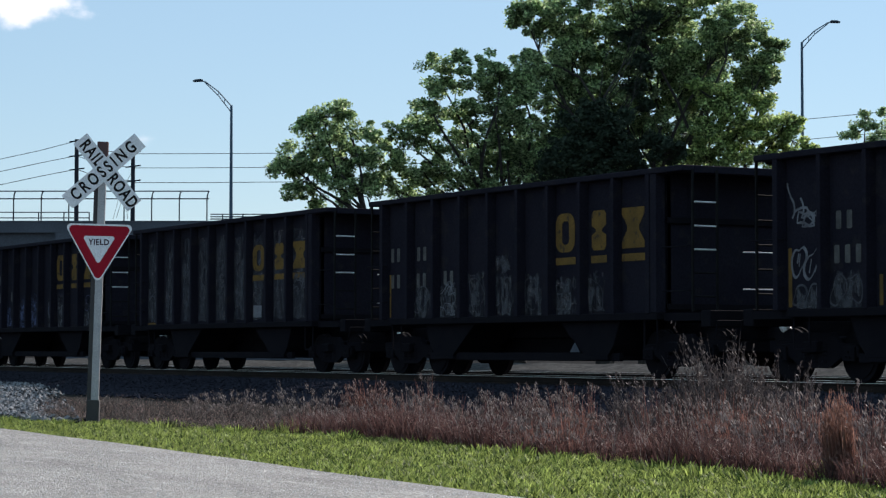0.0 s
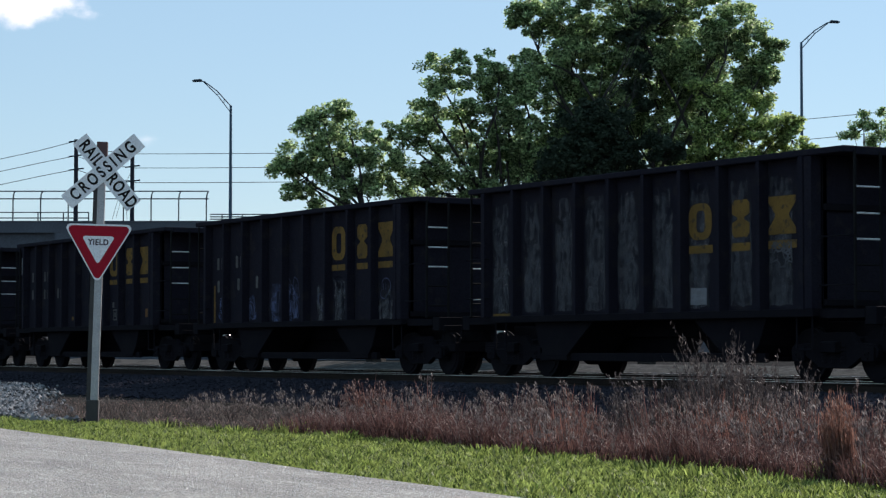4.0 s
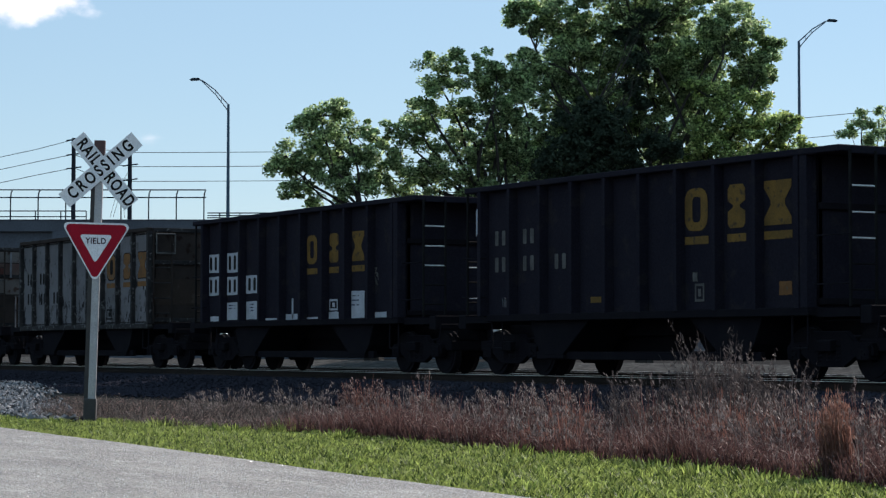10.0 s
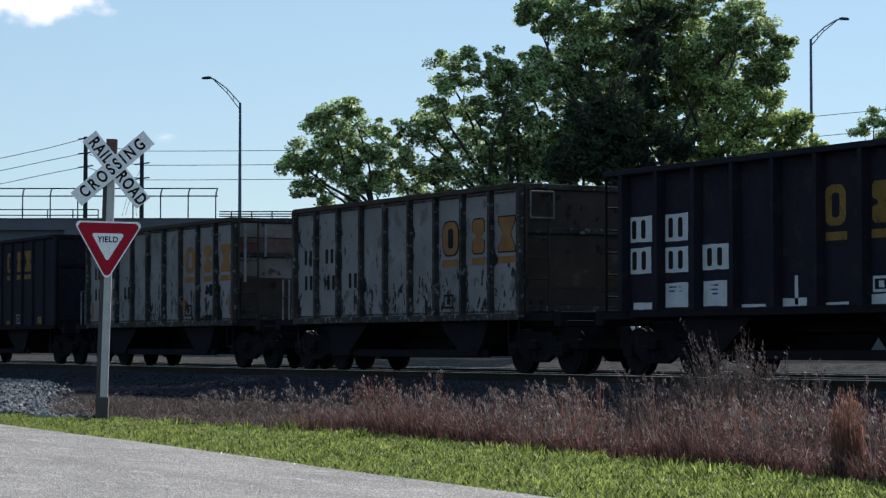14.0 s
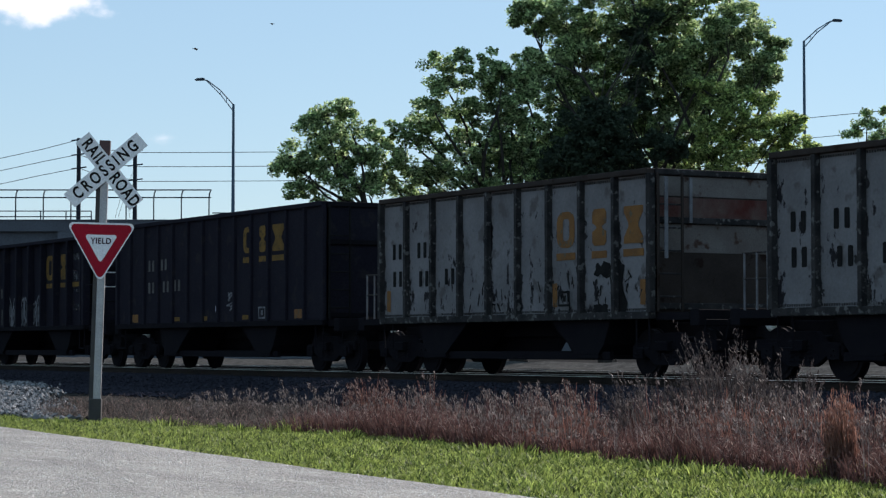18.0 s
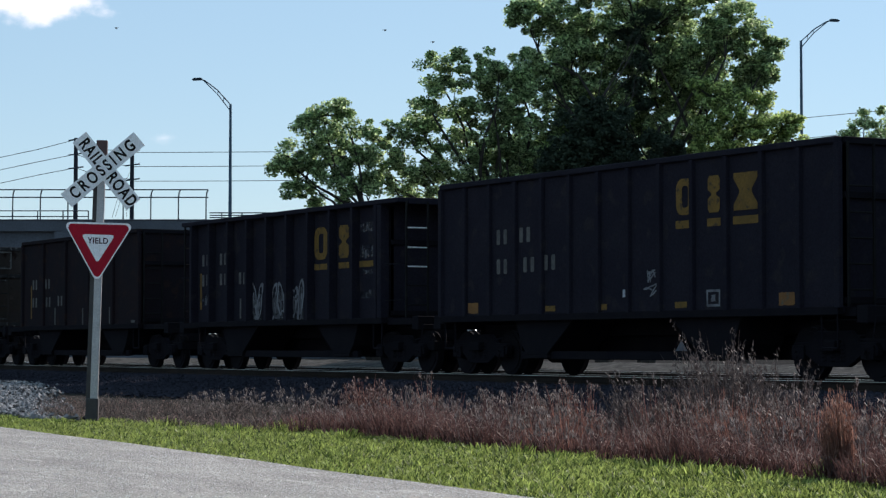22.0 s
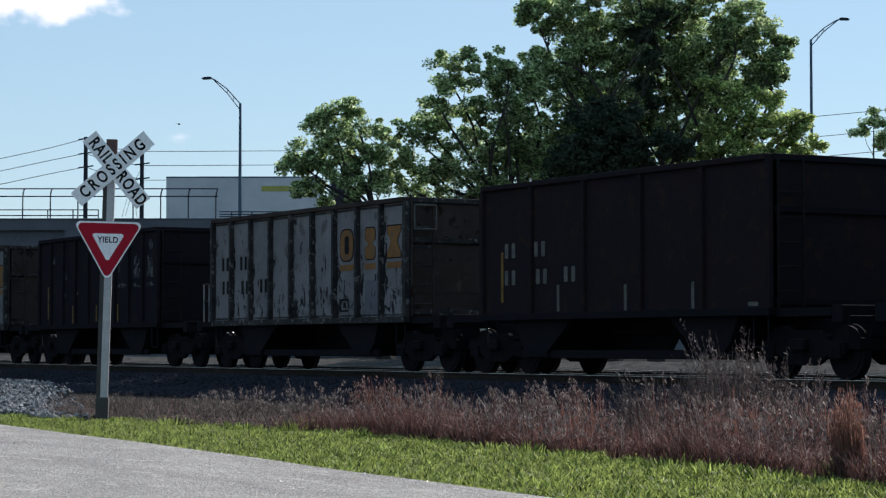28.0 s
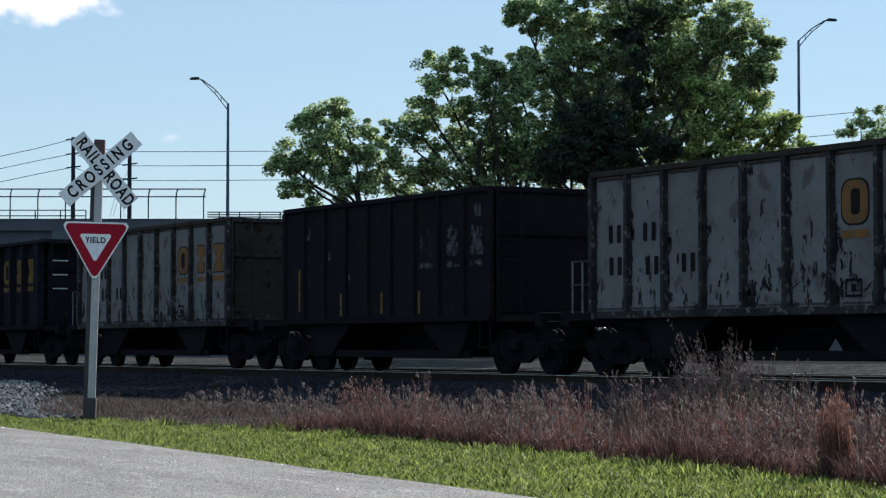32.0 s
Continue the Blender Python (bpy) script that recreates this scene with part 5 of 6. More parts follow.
car("silver sedan with dark windows", PAINT_SILVER, 4.7, 1.72, 23.0, 236, 17.0, 6.0)
car("dark grey sedan crossing the overpass", PAINT_DARK, 4.6, 1.6, 30.8, 340, 18.5, 6.0)

semi = thing("semi_truck", "white box trailer behind a dark sleeper cab, driving", "truck")
T_Z = far(200, 319, BD + 7)[1] - ROAD_Z
part("trailer_box", box(bmesh.new(), 0, 14.0, -1.25, 1.25, 1.15, T_Z), PAINT_WHITE, semi, "white box trailer", bevel=0.03)
part("trailer_rim", box(bmesh.new(), -0.02, 14.02, -1.27, 1.27, T_Z - 0.12, T_Z + 0.01), M_GALV, semi)
for k in range(1, 14):
    part("trailer_rib", box(bmesh.new(), k - 0.02, k + 0.02, -1.266, -1.252, 1.2, T_Z - 0.13), PAINT_WHITE, semi)
part("trailer_logo", box(bmesh.new(), 8.7, 11.7, -1.272, -1.268, T_Z - 1.35, T_Z - 0.85), material("yellow_green_print", (0.35, 0.33, 0.06), (0.28, 0.27, 0.06), rough=0.6, scale=3), semi, "plain yellow-green band")
bm = bmesh.new()
prism(bm, [(14.9, 0.6), (14.9, T_Z - 0.25), (15.6, T_Z - 0.1), (16.6, T_Z - 0.7), (17.6, T_Z - 1.35), (17.9, 2.3), (17.9, 0.6)], -1.2, 1.2)
part("cab", bm, PAINT_DARK, semi, "dark sleeper cab", bevel=0.06)
bm = bmesh.new()
prism(bm, [(16.1, T_Z - 0.45), (16.6, T_Z - 0.66), (18.0, T_Z - 1.4), (17.9, T_Z - 1.6), (16.6, T_Z - 0.9), (16.1, T_Z - 0.8)], -1.1, 1.1)
part("roof_fairing", bm, PAINT_WHITE, semi, "white roof fairing", bevel=0.03)
bm = bmesh.new()
prism(bm, [(17.9, 0.6), (17.9, 2.25), (20.6, 2.05), (21.0, 1.7), (21.0, 0.5)], -1.05, 1.05)
part("hood", bm, PAINT_WHITE, semi, "white hood", bevel=0.06)
for s in (-1, 1):
    part("exhaust_stack", rod(bmesh.new(), (15.0, s * 1.22, 1.2), (15.0, s * 1.22, T_Z - 0.3), 0.07, sides=8), PAINT_SILVER, semi)
wheel4(semi, (1.6, 2.9, 14.6, 15.9, 19.6), 0.5, 1.05)
VEHICLES.append((semi, 27.5, far(90, 400, BD + 7)[0], 19.8, 7.0))

# ---- clouds and birds ----


def cloud(label, x, y, w, h, seed, soft):
    """A distant cloud bank: a glowing white sheet for sunlit vapour, ragged by noise."""
    d = 2600.0
    s, z = far(x, y, d)
    sw, sh = w * d / FOCAL, h * d / FOCAL
    m = bpy.data.materials.new("cloud_vapour")
    m.use_nodes = True
    nd, ln = m.node_tree.nodes, m.node_tree.links
    nd.remove(nd["Principled BSDF"])
    co, mp = nd.new("ShaderNodeTexCoord"), nd.new("ShaderNodeMapping")
    ln.new(co.outputs["Object"], mp.inputs["Vector"])
    mp.inputs["Scale"].default_value = (2 / sw, 0.0, 2 / sh)
    dist = nd.new("ShaderNodeVectorMath")
    dist.operation = "LENGTH"
    ln.new(mp.outputs["Vector"], dist.inputs[0])
    nz = nd.new("ShaderNodeTexNoise")
    nz.noise_dimensions = "4D"
    nz.inputs["W"].default_value, nz.inputs["Scale"].default_value, nz.inputs["Detail"].default_value = seed, 1.6, 7.0
    mp2 = nd.new("ShaderNodeMapping")
    mp2.inputs["Scale"].default_value = (3.2 / sw, 0.0, 1.8 / sh)
    ln.new(co.outputs["Object"], mp2.inputs["Vector"])
    ln.new(mp2.outputs["Vector"], nz.inputs["Vector"])
    ma = nd.new("ShaderNodeMath")
    ma.operation = "MULTIPLY_ADD"
    ma.inputs[1].default_value, ma.inputs[2].default_value = 1.5, 0.0
    ln.new(nz.outputs["Fac"], ma.inputs[0])
    sb = nd.new("ShaderNodeMath")
    sb.operation = "SUBTRACT"
    ln.new(ma.outputs[0], sb.inputs[0])
    ln.new(dist.outputs["Value"], sb.inputs[1])
    rp = nd.new("ShaderNodeMapRange")
    rp.interpolation_type = "SMOOTHSTEP"
    rp.inputs["From Min"].default_value, rp.inputs["From Max"].default_value = -0.25, soft
    ln.new(sb.outputs[0], rp.inputs["Value"])
    # the cloud's sunlit white is put in as glow
    em, tr, mx = nd.new("ShaderNodeEmission"), nd.new("ShaderNodeBsdfTransparent"), nd.new("ShaderNodeMixShader")
    em.inputs["Color"].default_value, em.inputs["Strength"].default_value = (1.0, 1.0, 1.0, 1), 1.05
    ln.new(rp.outputs["Result"], mx.inputs["Fac"])
    ln.new(tr.outputs[0], mx.inputs[1])
    ln.new(em.outputs[0], mx.inputs[2])
    ln.new(mx.outputs[0], nd["Material Output"].inputs["Surface"])
    v = [(-sw * 0.75, 0, -sh * 0.75), (sw * 0.75, 0, -sh * 0.75), (sw * 0.75, 0, sh * 0.75), (-sw * 0.75, 0, sh * 0.75)]
    ob = new("cloud", cloud_mesh("cloud", v, [(0, 1, 2, 3)], m))
    ob.matrix_basis = plan_pose(s, d, z)
    ob.visible_shadow = False
    tagged(ob, label, "cloud", kind="structure")
    CLOUDS.append((ob, s, z, d))


CLOUDS = []
cloud("bright white cumulus edge drifting slowly", 5, -8, 335, 128, 1.3, 0.35)
cloud("thin wisp of white cloud", 252, 248, 60, 26, 5.1, 3.0)
BIRDS = []
M_BIRD = material("dark_feathers", (0.02, 0.02, 0.022), (0.035, 0.033, 0.03), rough=0.8)


def bird(track, span=0.26):
    """A small dark bird; track: seconds and direction."""
    d = 100.0
    ob = thing("bird", "small dark bird in flight against the sky", "bird", group="birds")
    bm = bmesh.new()
    bmesh.ops.create_icosphere(bm, subdivisions=2, radius=0.036, matrix=Matrix.Diagonal((2.0, 0.8, 0.8, 1)))
    part("body", bm, M_BIRD, ob, smooth=True)
    part("tail", prism(bmesh.new(), [(-0.06, -0.01), (-0.13, -0.03), (-0.13, 0.03), (-0.06, 0.01)], -0.005, 0.005, "z"), M_BIRD, ob)
    wings = []
    for s in (-1, 1):
        bm = bmesh.new()
        prism(bm, [(0.035, 0), (0.02, s * span * 0.3), (-0.03, s * span * 0.5), (-0.04, s * span * 0.28), (-0.03, 0)], -0.006, 0.006, "z")
        wings.append((part("wing", bm, M_BIRD, ob), s))
    rows = []
    for k, (t, x, y) in enumerate(track):
        s, z = far(x, y, d)
        turn = 0 if track[-1][1] > track[0][1] else 180
        rows.append((t, plan_pose(s, d, z, turn)))
    BIRDS.append((ob, rows, wings))


bird([(0, 900, -900), (15, 760, -120), (17.5, 523, 37), (19, 407, 48), (21, 279, 53), (23, 145, 48), (24, 98, 36), (25.5, -20, 20), (32, -700, -60)])
bird([(0, -900, -700), (15, 130, -60), (17.5, 298, 88), (19, 431, 88), (20, 512, 75), (21, 597, 60), (22, 683, 56), (23, 745, 58), (25, 880, -40), (32, 1500, -700)])
bird([(0, -1200, -700), (16, 150, -100), (18.5, 388, 112), (19, 431, 118), (20, 543, 112), (21, 663, 97), (22, 768, 77), (23, 866, 62), (25, 1060, -20), (32, 1700, -700)])
bird([(0, -1500, -800), (24, -400, -300), (27.5, 262, 215), (28, 301, 224), (28.6, 304, 218), (29.5, 250, 120), (31, 150, -60), (32, 80, -160)])

# ---- trees ----


def leaves(rng, centres, radii, count, size):
    """Clumps of leaf quads near the surfaces of uneven balls, as corners and faces."""
    n = len(centres) * count
    v = rng.normal(size=(n, 3))
    v /= np.linalg.norm(v, axis=1)[:, None]
    p = np.repeat(np.array(centres), count, 0) + v * (np.repeat(radii, count) * rng.uniform(0.15, 1.0, n) ** 0.55)[:, None] * (1.0, 1.0, 0.7)
    a = rng.normal(size=(n, 3)) * (1, 1, 0.6)
    a /= np.linalg.norm(a, axis=1)[:, None]
    b = np.cross(a, rng.normal(size=(n, 3)))
    b /= np.linalg.norm(b, axis=1)[:, None]
    s = (size * rng.uniform(0.6, 1.35, n))[:, None]
    q = np.stack([p - a * s, p - b * s * 0.55, p + a * s, p + b * s * 0.55], 1).reshape(-1, 3)
    return q, np.arange(4 * n).reshape(-1, 4)


def limb(bm, rnd, p, q, r0, r1, bend=0.12, steps=5):
    """A bent, tapering limb."""
    p, q = Vector(p), Vector(q)
    pts = [p]
    bow = Vector((rnd.gauss(0, 1), rnd.gauss(0, 1), rnd.gauss(0, 0.6))) * (q - p).length * bend * 0.6
    crook = Vector((rnd.gauss(0, 1), rnd.gauss(0, 1), rnd.gauss(0, 1))) * (q - p).length * bend * 0.25
    for k in range(1, steps + 1):
        u = k / steps
        pts.append(p.lerp(q, u) + bow * math.sin(u * math.pi) + crook * math.sin(u * 2 * math.pi) + Vector((rnd.gauss(0, 1), rnd.gauss(0, 1), rnd.gauss(0, 1))) * r0 * 0.4 * math.sin(u * math.pi))
    for k in range(steps):
        a, b = r0 + (r1 - r0) * k / steps, r0 + (r1 - r0) * (k + 1) / steps
        rod(bm, pts[k], pts[k + 1], a, b, sides=7)
    return pts


def tree(label, foot, fork, lobes, seed, leaf=0.062, mat=None, dense=1.0, thick=0.36, arm=0.085, count=112):
    """A trunk that forks into limbs, one to each lobe of the crown; lobes: side, height, radius, depth offset."""
    rnd, rng = random.Random(seed), np.random.RandomState(seed)
    ob = thing("oak_tree", label, "tree", m=plan_pose(foot[0], foot[1], -0.05), group="trees behind the track")
    bm = bmesh.new()
    f = (fork[0] - foot[0], fork[1] - foot[1], fork[2])
    limb(bm, rnd, (0, 0, -0.64), f, thick, thick * 0.75, 0.04)
    centres, radii = [], []
    more = []
    for side, h, r, dd in lobes:
        for _ in range(2):
            a, e = rnd.uniform(0, 6.283), rnd.uniform(0.7, 0.98) * r
            more.append((side + e * math.cos(a), h + 0.85 * e * math.sin(a), r * rnd.uniform(0.14, 0.24), dd + rnd.uniform(-0.5, 0.5) * r))
    for side, h, r, dd in list(lobes) + more:
        c = Vector((side - foot[0], dd, h))
        start = f if r > 0.5 else min((Vector((b[0] - foot[0], b[3], b[1])) for b in lobes if b[2] > 0.5), key=lambda b: (b - c).length)
        pts = limb(bm, rnd, start, c - Vector((0, 0, r * 0.35)), arm if r > 0.5 else 0.02, arm * 0.3 if r > 0.5 else 0.008, 0.18 if r > 0.5 else 0.05, 7)
        for k in range(max(3, int(27 * r * r * dense))):
            v = Vector((rnd.gauss(0, 1), rnd.gauss(0, 1), rnd.gauss(0, 1))).normalized() * r * rnd.uniform(0.35, 0.97)
            v.z *= 0.85
            if k % 5 == 0:
                limb(bm, rnd, pts[-2 if k % 2 else -1], c + v, 0.018, 0.006, 0.15, 2)
            centres.append(c + v)
            radii.append(rnd.uniform(0.13, 0.38))
    q, fc = leaves(rng, centres, radii, count, leaf)
    part("trunk", bm, M_BARK, ob, "dark forked trunk and limbs")
    part("crown", cloud_mesh("crown", q.tolist(), fc.tolist(), mat or M_LEAF), None, ob, "crown of many small leaves")
    return ob


def lobes_at(rows, depth):
    """Lobes from directions: x, y, radius in metres and depth offset."""
    return [(*far(x, y, depth), r, dd) for x, y, r, dd in rows]


TD = 80.0
tree("tall live oak with a broad dark green crown", (7.0, TD), (7.2, TD, 4.2), lobes_at([
    (1000, 30, 1.35, 0), (960, 20, 0.9, 0.4), (1090, -40, 1.7, 0), (1210, -20, 1.7, 0.3), (1290, 40, 1.4, 0), (1330, 95, 1.15, -0.3), (1140, 70, 1.8, 0.6),
    (1230, 110, 1.5, 0), (1020, 120, 1.4, 0), (960, 140, 1.0, -0.4), (1100, 180, 1.7, 0.8), (1190, 230, 1.4, 0.5), (1040, 230, 1.5, 0.8), (1350, 140, 0.7, 0),
    (1080, 300, 1.5, 0.8), (970, 210, 1.1, 0.3), (1280, 60, 1.0, -0.6), (935, 30, 0.65, 0), (930, 105, 0.6, 0), (1365, 90, 0.6, 0), (1180, 150, 1.6, 1.5), (1060, 160, 1.5, 1.8),
    (1310, 150, 0.7, 0), (1345, 125, 0.6, 0.2), (918, 28, 0.4, 0), (1000, 280, 1.5, 2.2), (1120, 260, 1.6, 2.2), (1040, 240, 1.5, 2.4), (940, 270, 1.3, 2.0), (1200, 310, 1.5, 2.0), (1260, 170, 1.2, 1.0), (1090, 60, 1.6, 1.6), (1170, 20, 1.6, 1.8), (1010, 80, 1.2, 1.5), (1250, 90, 1.4, 1.6)], TD), 3, dense=1.2)
tree("bright green oak lower beside the tall one", (10.6, TD - 2), (10.2, TD - 2, 3.4), lobes_at([
    (1265, 175, 0.75, 0), (1300, 215, 1.0, 0), (1350, 190, 0.75, 0.3), (1255, 250, 1.0, 0), (1330, 250, 1.1, 0), (1385, 215, 0.7, 0), (1400, 245, 0.6, 0), (1215, 280, 0.8, 0.4), (1290, 290, 1.1, 0), (1380, 275, 0.8, 0.5), (1240, 150, 0.4, 0.2), (1420, 262, 0.4, 0.2)], TD - 2), 5, mat=M_LEAF2, arm=0.04)
# dark clumps set where the oak crowns fall into shade
tree("dense dark-leaved tree, coloured for the shade inside the oaks", (5.6, TD - 3.5), (5.6, TD - 3.5, 3.0), lobes_at([
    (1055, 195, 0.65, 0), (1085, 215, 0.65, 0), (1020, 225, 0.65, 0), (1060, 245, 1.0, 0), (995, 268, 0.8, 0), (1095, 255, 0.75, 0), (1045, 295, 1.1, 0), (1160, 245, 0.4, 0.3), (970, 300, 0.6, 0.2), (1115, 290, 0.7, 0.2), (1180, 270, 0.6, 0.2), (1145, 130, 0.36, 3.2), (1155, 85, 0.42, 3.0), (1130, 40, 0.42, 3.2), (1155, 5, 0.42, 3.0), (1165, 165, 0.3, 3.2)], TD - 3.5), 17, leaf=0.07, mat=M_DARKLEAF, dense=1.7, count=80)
tree("spreading oak with an open crown", (2.6, TD - 2), (2.1, TD - 2, 5.0), lobes_at([
    (780, 130, 0.85, 0), (850, 125, 0.95, 0.2), (900, 160, 1.1, 0.3), (820, 190, 0.95, 0), (760, 175, 0.6, -0.3), (900, 230, 1.2, 0.4), (830, 260, 1.1, 0),
    (720, 225, 0.9, 0.2), (690, 260, 0.85, 0), (750, 285, 1.0, -0.2), (700, 320, 0.9, 0), (860, 320, 1.2, 0.4), (940, 290, 1.2, 0.4), (790, 340, 1.0, 0), (880, 280, 1.3, 1.6), (905, 190, 0.8, 0), (922, 145, 0.6, 0.2), (868, 170, 0.8, 0.2), (670, 230, 0.5, 0.4), (660, 300, 0.6, 0.2), (740, 210, 0.7, 0.6), (810, 110, 0.5, 0), (885, 120, 0.6, 0.2), (800, 230, 1.0, 1.2), (740, 330, 1.0, 1.0)], TD - 2), 7, dense=0.75)
tree("smaller oak with a loose feathery crown", (-2.0, TD - 4), (-2.5, TD - 4, 5.2), lobes_at([
    (575, 205, 0.6, 0), (620, 225, 0.62, 0.2), (560, 245, 0.7, 0), (510, 275, 0.55, 0), (600, 275, 0.8, 0.2), (545, 310, 0.75, 0), (640, 280, 0.5, 0), (610, 335, 0.75, 0), (545, 345, 0.5, 0.2), (650, 335, 0.6, 0.2), (600, 195, 0.4, 0), (535, 225, 0.35, 0), (500, 300, 0.4, 0), (580, 260, 0.8, 0.8), (530, 290, 0.5, 0.5), (520, 340, 0.35, 0)], TD - 4), 11, dense=0.75, arm=0.07)
tree("far green tree top with a thin crown", (21.5, 95), (21.0, 95, 6.0), lobes_at([
    (1530, 225, 0.75, 0), (1575, 215, 0.9, 0), (1500, 235, 0.4, 0), (1620, 240, 1.1, 0), (1560, 260, 1.0, 0)], 95), 13, dense=0.42)

# ---- grasses ----


def blades(name, label, mat, count, place, height, width, lean=0.35, wind=0.0, seed=1, kind="stuff", category="grass", base=None):
    """Many bent blades, three-sided strips of two pieces."""
    rnd = random.Random(seed)
    verts, faces = [], []
    made = 0
    while made < count:
        p = place(rnd)
        if p is None:
            continue
        made += 1
        x, y, z, hs = p
        h, w = height * hs * rnd.uniform(0.55, 1.15), width * rnd.uniform(0.6, 1.3)
        a = rnd.uniform(0, 2 * math.pi)
        lx, ly = math.cos(a) * lean * rnd.random() * h + wind * h, math.sin(a) * lean * rnd.random() * h
        b = rnd.uniform(0, math.pi)
        wx, wy = math.cos(b) * w, math.sin(b) * w
        i = len(verts)
        verts += [(x - wx, y - wy, z), (x + wx, y + wy, z), (x + lx * 0.4 + wx * 0.8, y + ly * 0.4 + wy * 0.8, z + h * 0.6), (x + lx * 0.4 - wx * 0.8, y + ly * 0.4 - wy * 0.8, z + h * 0.6), (x + lx, y + ly, z + h)]
        faces += [(i, i + 1, i + 2, i + 3), (i + 3, i + 2, i + 4)]
    ob = new(name, cloud_mesh(name, verts, faces, mat))
    if base is not None:
        ob.matrix_basis = base
    return tagged(ob, label, category, kind=kind)


def band_edge(x):
    """The near edge of the dry grass, y for x."""
    return float(np.interp(x, (-60, -30, -28, -23, -17.5, -12.7, -8), (10.6, 10.7, 10.9, 11.7, 11.25, 10.6, 10.1))) + 0.22 * noise.noise((x * 0.9, 2.0, 0)) + 0.12 * noise.noise((x * 3.1, 5.0, 0))


def lawn(count, seed):
    """The mown strip between the road and the dry grass: short bent blades, longer in clumps and along the road."""
    rng = np.random.RandomState(seed)
    x = -38 + 30 * rng.random_sample(count) ** 0.75
    edges = [(road_edge(v), band_edge(v)) for v in np.arange(-38.0, -7.9, 0.1)]
    grid = np.arange(-38.0, -7.9, 0.1)
    lo, hi = np.interp(x, grid, [e[0] for e in edges]), np.interp(x, grid, [e[1] for e in edges])
    y = lo + 0.02 + (hi + 0.5 - lo) * rng.random_sample(count)
    clump = np.array([abs(noise.noise((u * 1.6, v * 2.2, 5))) + 0.7 * abs(noise.noise((u * 4.5, v * 4.5, 2))) for u, v in zip(x, y)])
    h = 0.07 * (0.25 + 1.15 * clump + np.where(y < lo + 0.1, 0.3, 0)) * rng.uniform(0.5, 1.2, count)
    w, a, b = 0.0068 * rng.uniform(0.6, 1.3, count), rng.uniform(0, 6.283, count), rng.uniform(0, 3.1416, count)
    lx, ly = np.cos(a) * 1.2 * rng.random_sample(count) * h, np.sin(a) * 1.2 * rng.random_sample(count) * h
    wx, wy, z = np.cos(b) * w, np.sin(b) * w, np.full(count, -0.06)
    rows = [(x - wx, y - wy, z), (x + wx, y + wy, z), (x + lx * 0.4 + wx * 0.8, y + ly * 0.4 + wy * 0.8, z + h * 0.6), (x + lx * 0.4 - wx * 0.8, y + ly * 0.4 - wy * 0.8, z + h * 0.6), (x + lx, y + ly, z + h)]
    verts = np.stack([np.stack(r, -1) for r in rows], 1).reshape(-1, 3)
    i = (5 * np.arange(count))[:, None]
    faces = (i + (0, 1, 2, 3)).tolist() + (i + (3, 2, 4)).tolist()
    tagged(new("lawn_grass", cloud_mesh("lawn_grass", verts.tolist(), faces, M_GRASS)), "short bright green grass along the road", "grass", kind="stuff")


def dry(rnd):
    """Low tangled dry grass, thinner and shorter towards the sign and up the bank."""
    x = -62 + 54 * rnd.random() ** 0.65
    y = band_edge(x) + (5.0 if x > -26 else 7.0) * rnd.random() ** 1.6
    if x < -29.5 - (y - 10.7) * 2.72 - 0.5 * abs(rnd.gauss(0, 1)):
        return None
    g = noise.noise((x * 0.55, y * 0.55, 9))
    if g < -0.3 + 0.05 * max(0, y - 15):
        return None
    near = min(1.0, max(0.0, (x + 25.2) / 3.2))
    hollow = -27.4 < x + 0.4 * (y - 12) < -25.4 and y > band_edge(x) + 0.7
    if rnd.random() > (0.12 if hollow else 0.6 + 0.4 * near) or (near < 1 and y > band_edge(x) + 3.2 + 5 * near):
        return None
    tall = 0.31 + 0.61 * near if x > -28.6 else 0.52
    return x, y, -0.05, tall * (0.5 + 0.7 * max(0, g + 0.25)) * (1.0 if y < 15 else 0.75)


def dry_weeds(rnd):
    p = dry(rnd)
    return p if p and p[0] < -24.6 - 0.5 * (p[1] - 12) + rnd.gauss(0, 0.5) else None


def dry_stand(rnd):
    p = dry(rnd)
    return p if p and p[0] >= -24.6 - 0.5 * (p[1] - 12) + rnd.gauss(0, 0.5) else None


def fluff(name, label, mat, count, place, height, seed):
    """Small curled bits of seed fluff and broken leaf held at all heights in the grass."""
    rnd = random.Random(seed)
    verts, faces = [], []
    while len(faces) < count:
        p = place(rnd)
        if p is None:
            continue
        h = height * p[3] * (0.12 + 0.95 * rnd.random() ** 0.8)
        c = Vector((p[0] + rnd.gauss(0, 0.05), p[1] + rnd.gauss(0, 0.05), p[2] + h))
        e = Vector((rnd.gauss(-0.25, 0.7), rnd.gauss(0, 0.7), rnd.uniform(0.2, 1))).normalized() * rnd.uniform(0.012, 0.034)
        f = Vector((rnd.gauss(0, 1), rnd.gauss(0, 1), rnd.gauss(0, 0.6))).normalized() * rnd.uniform(0.003, 0.0065)
        i = len(verts)
        verts += [c - e, c - f, c + e, c + f]
        faces.append((i, i + 1, i + 2, i + 3))
    tagged(new(name, cloud_mesh(name, verts, faces, mat)), label, "grass", kind="stuff")


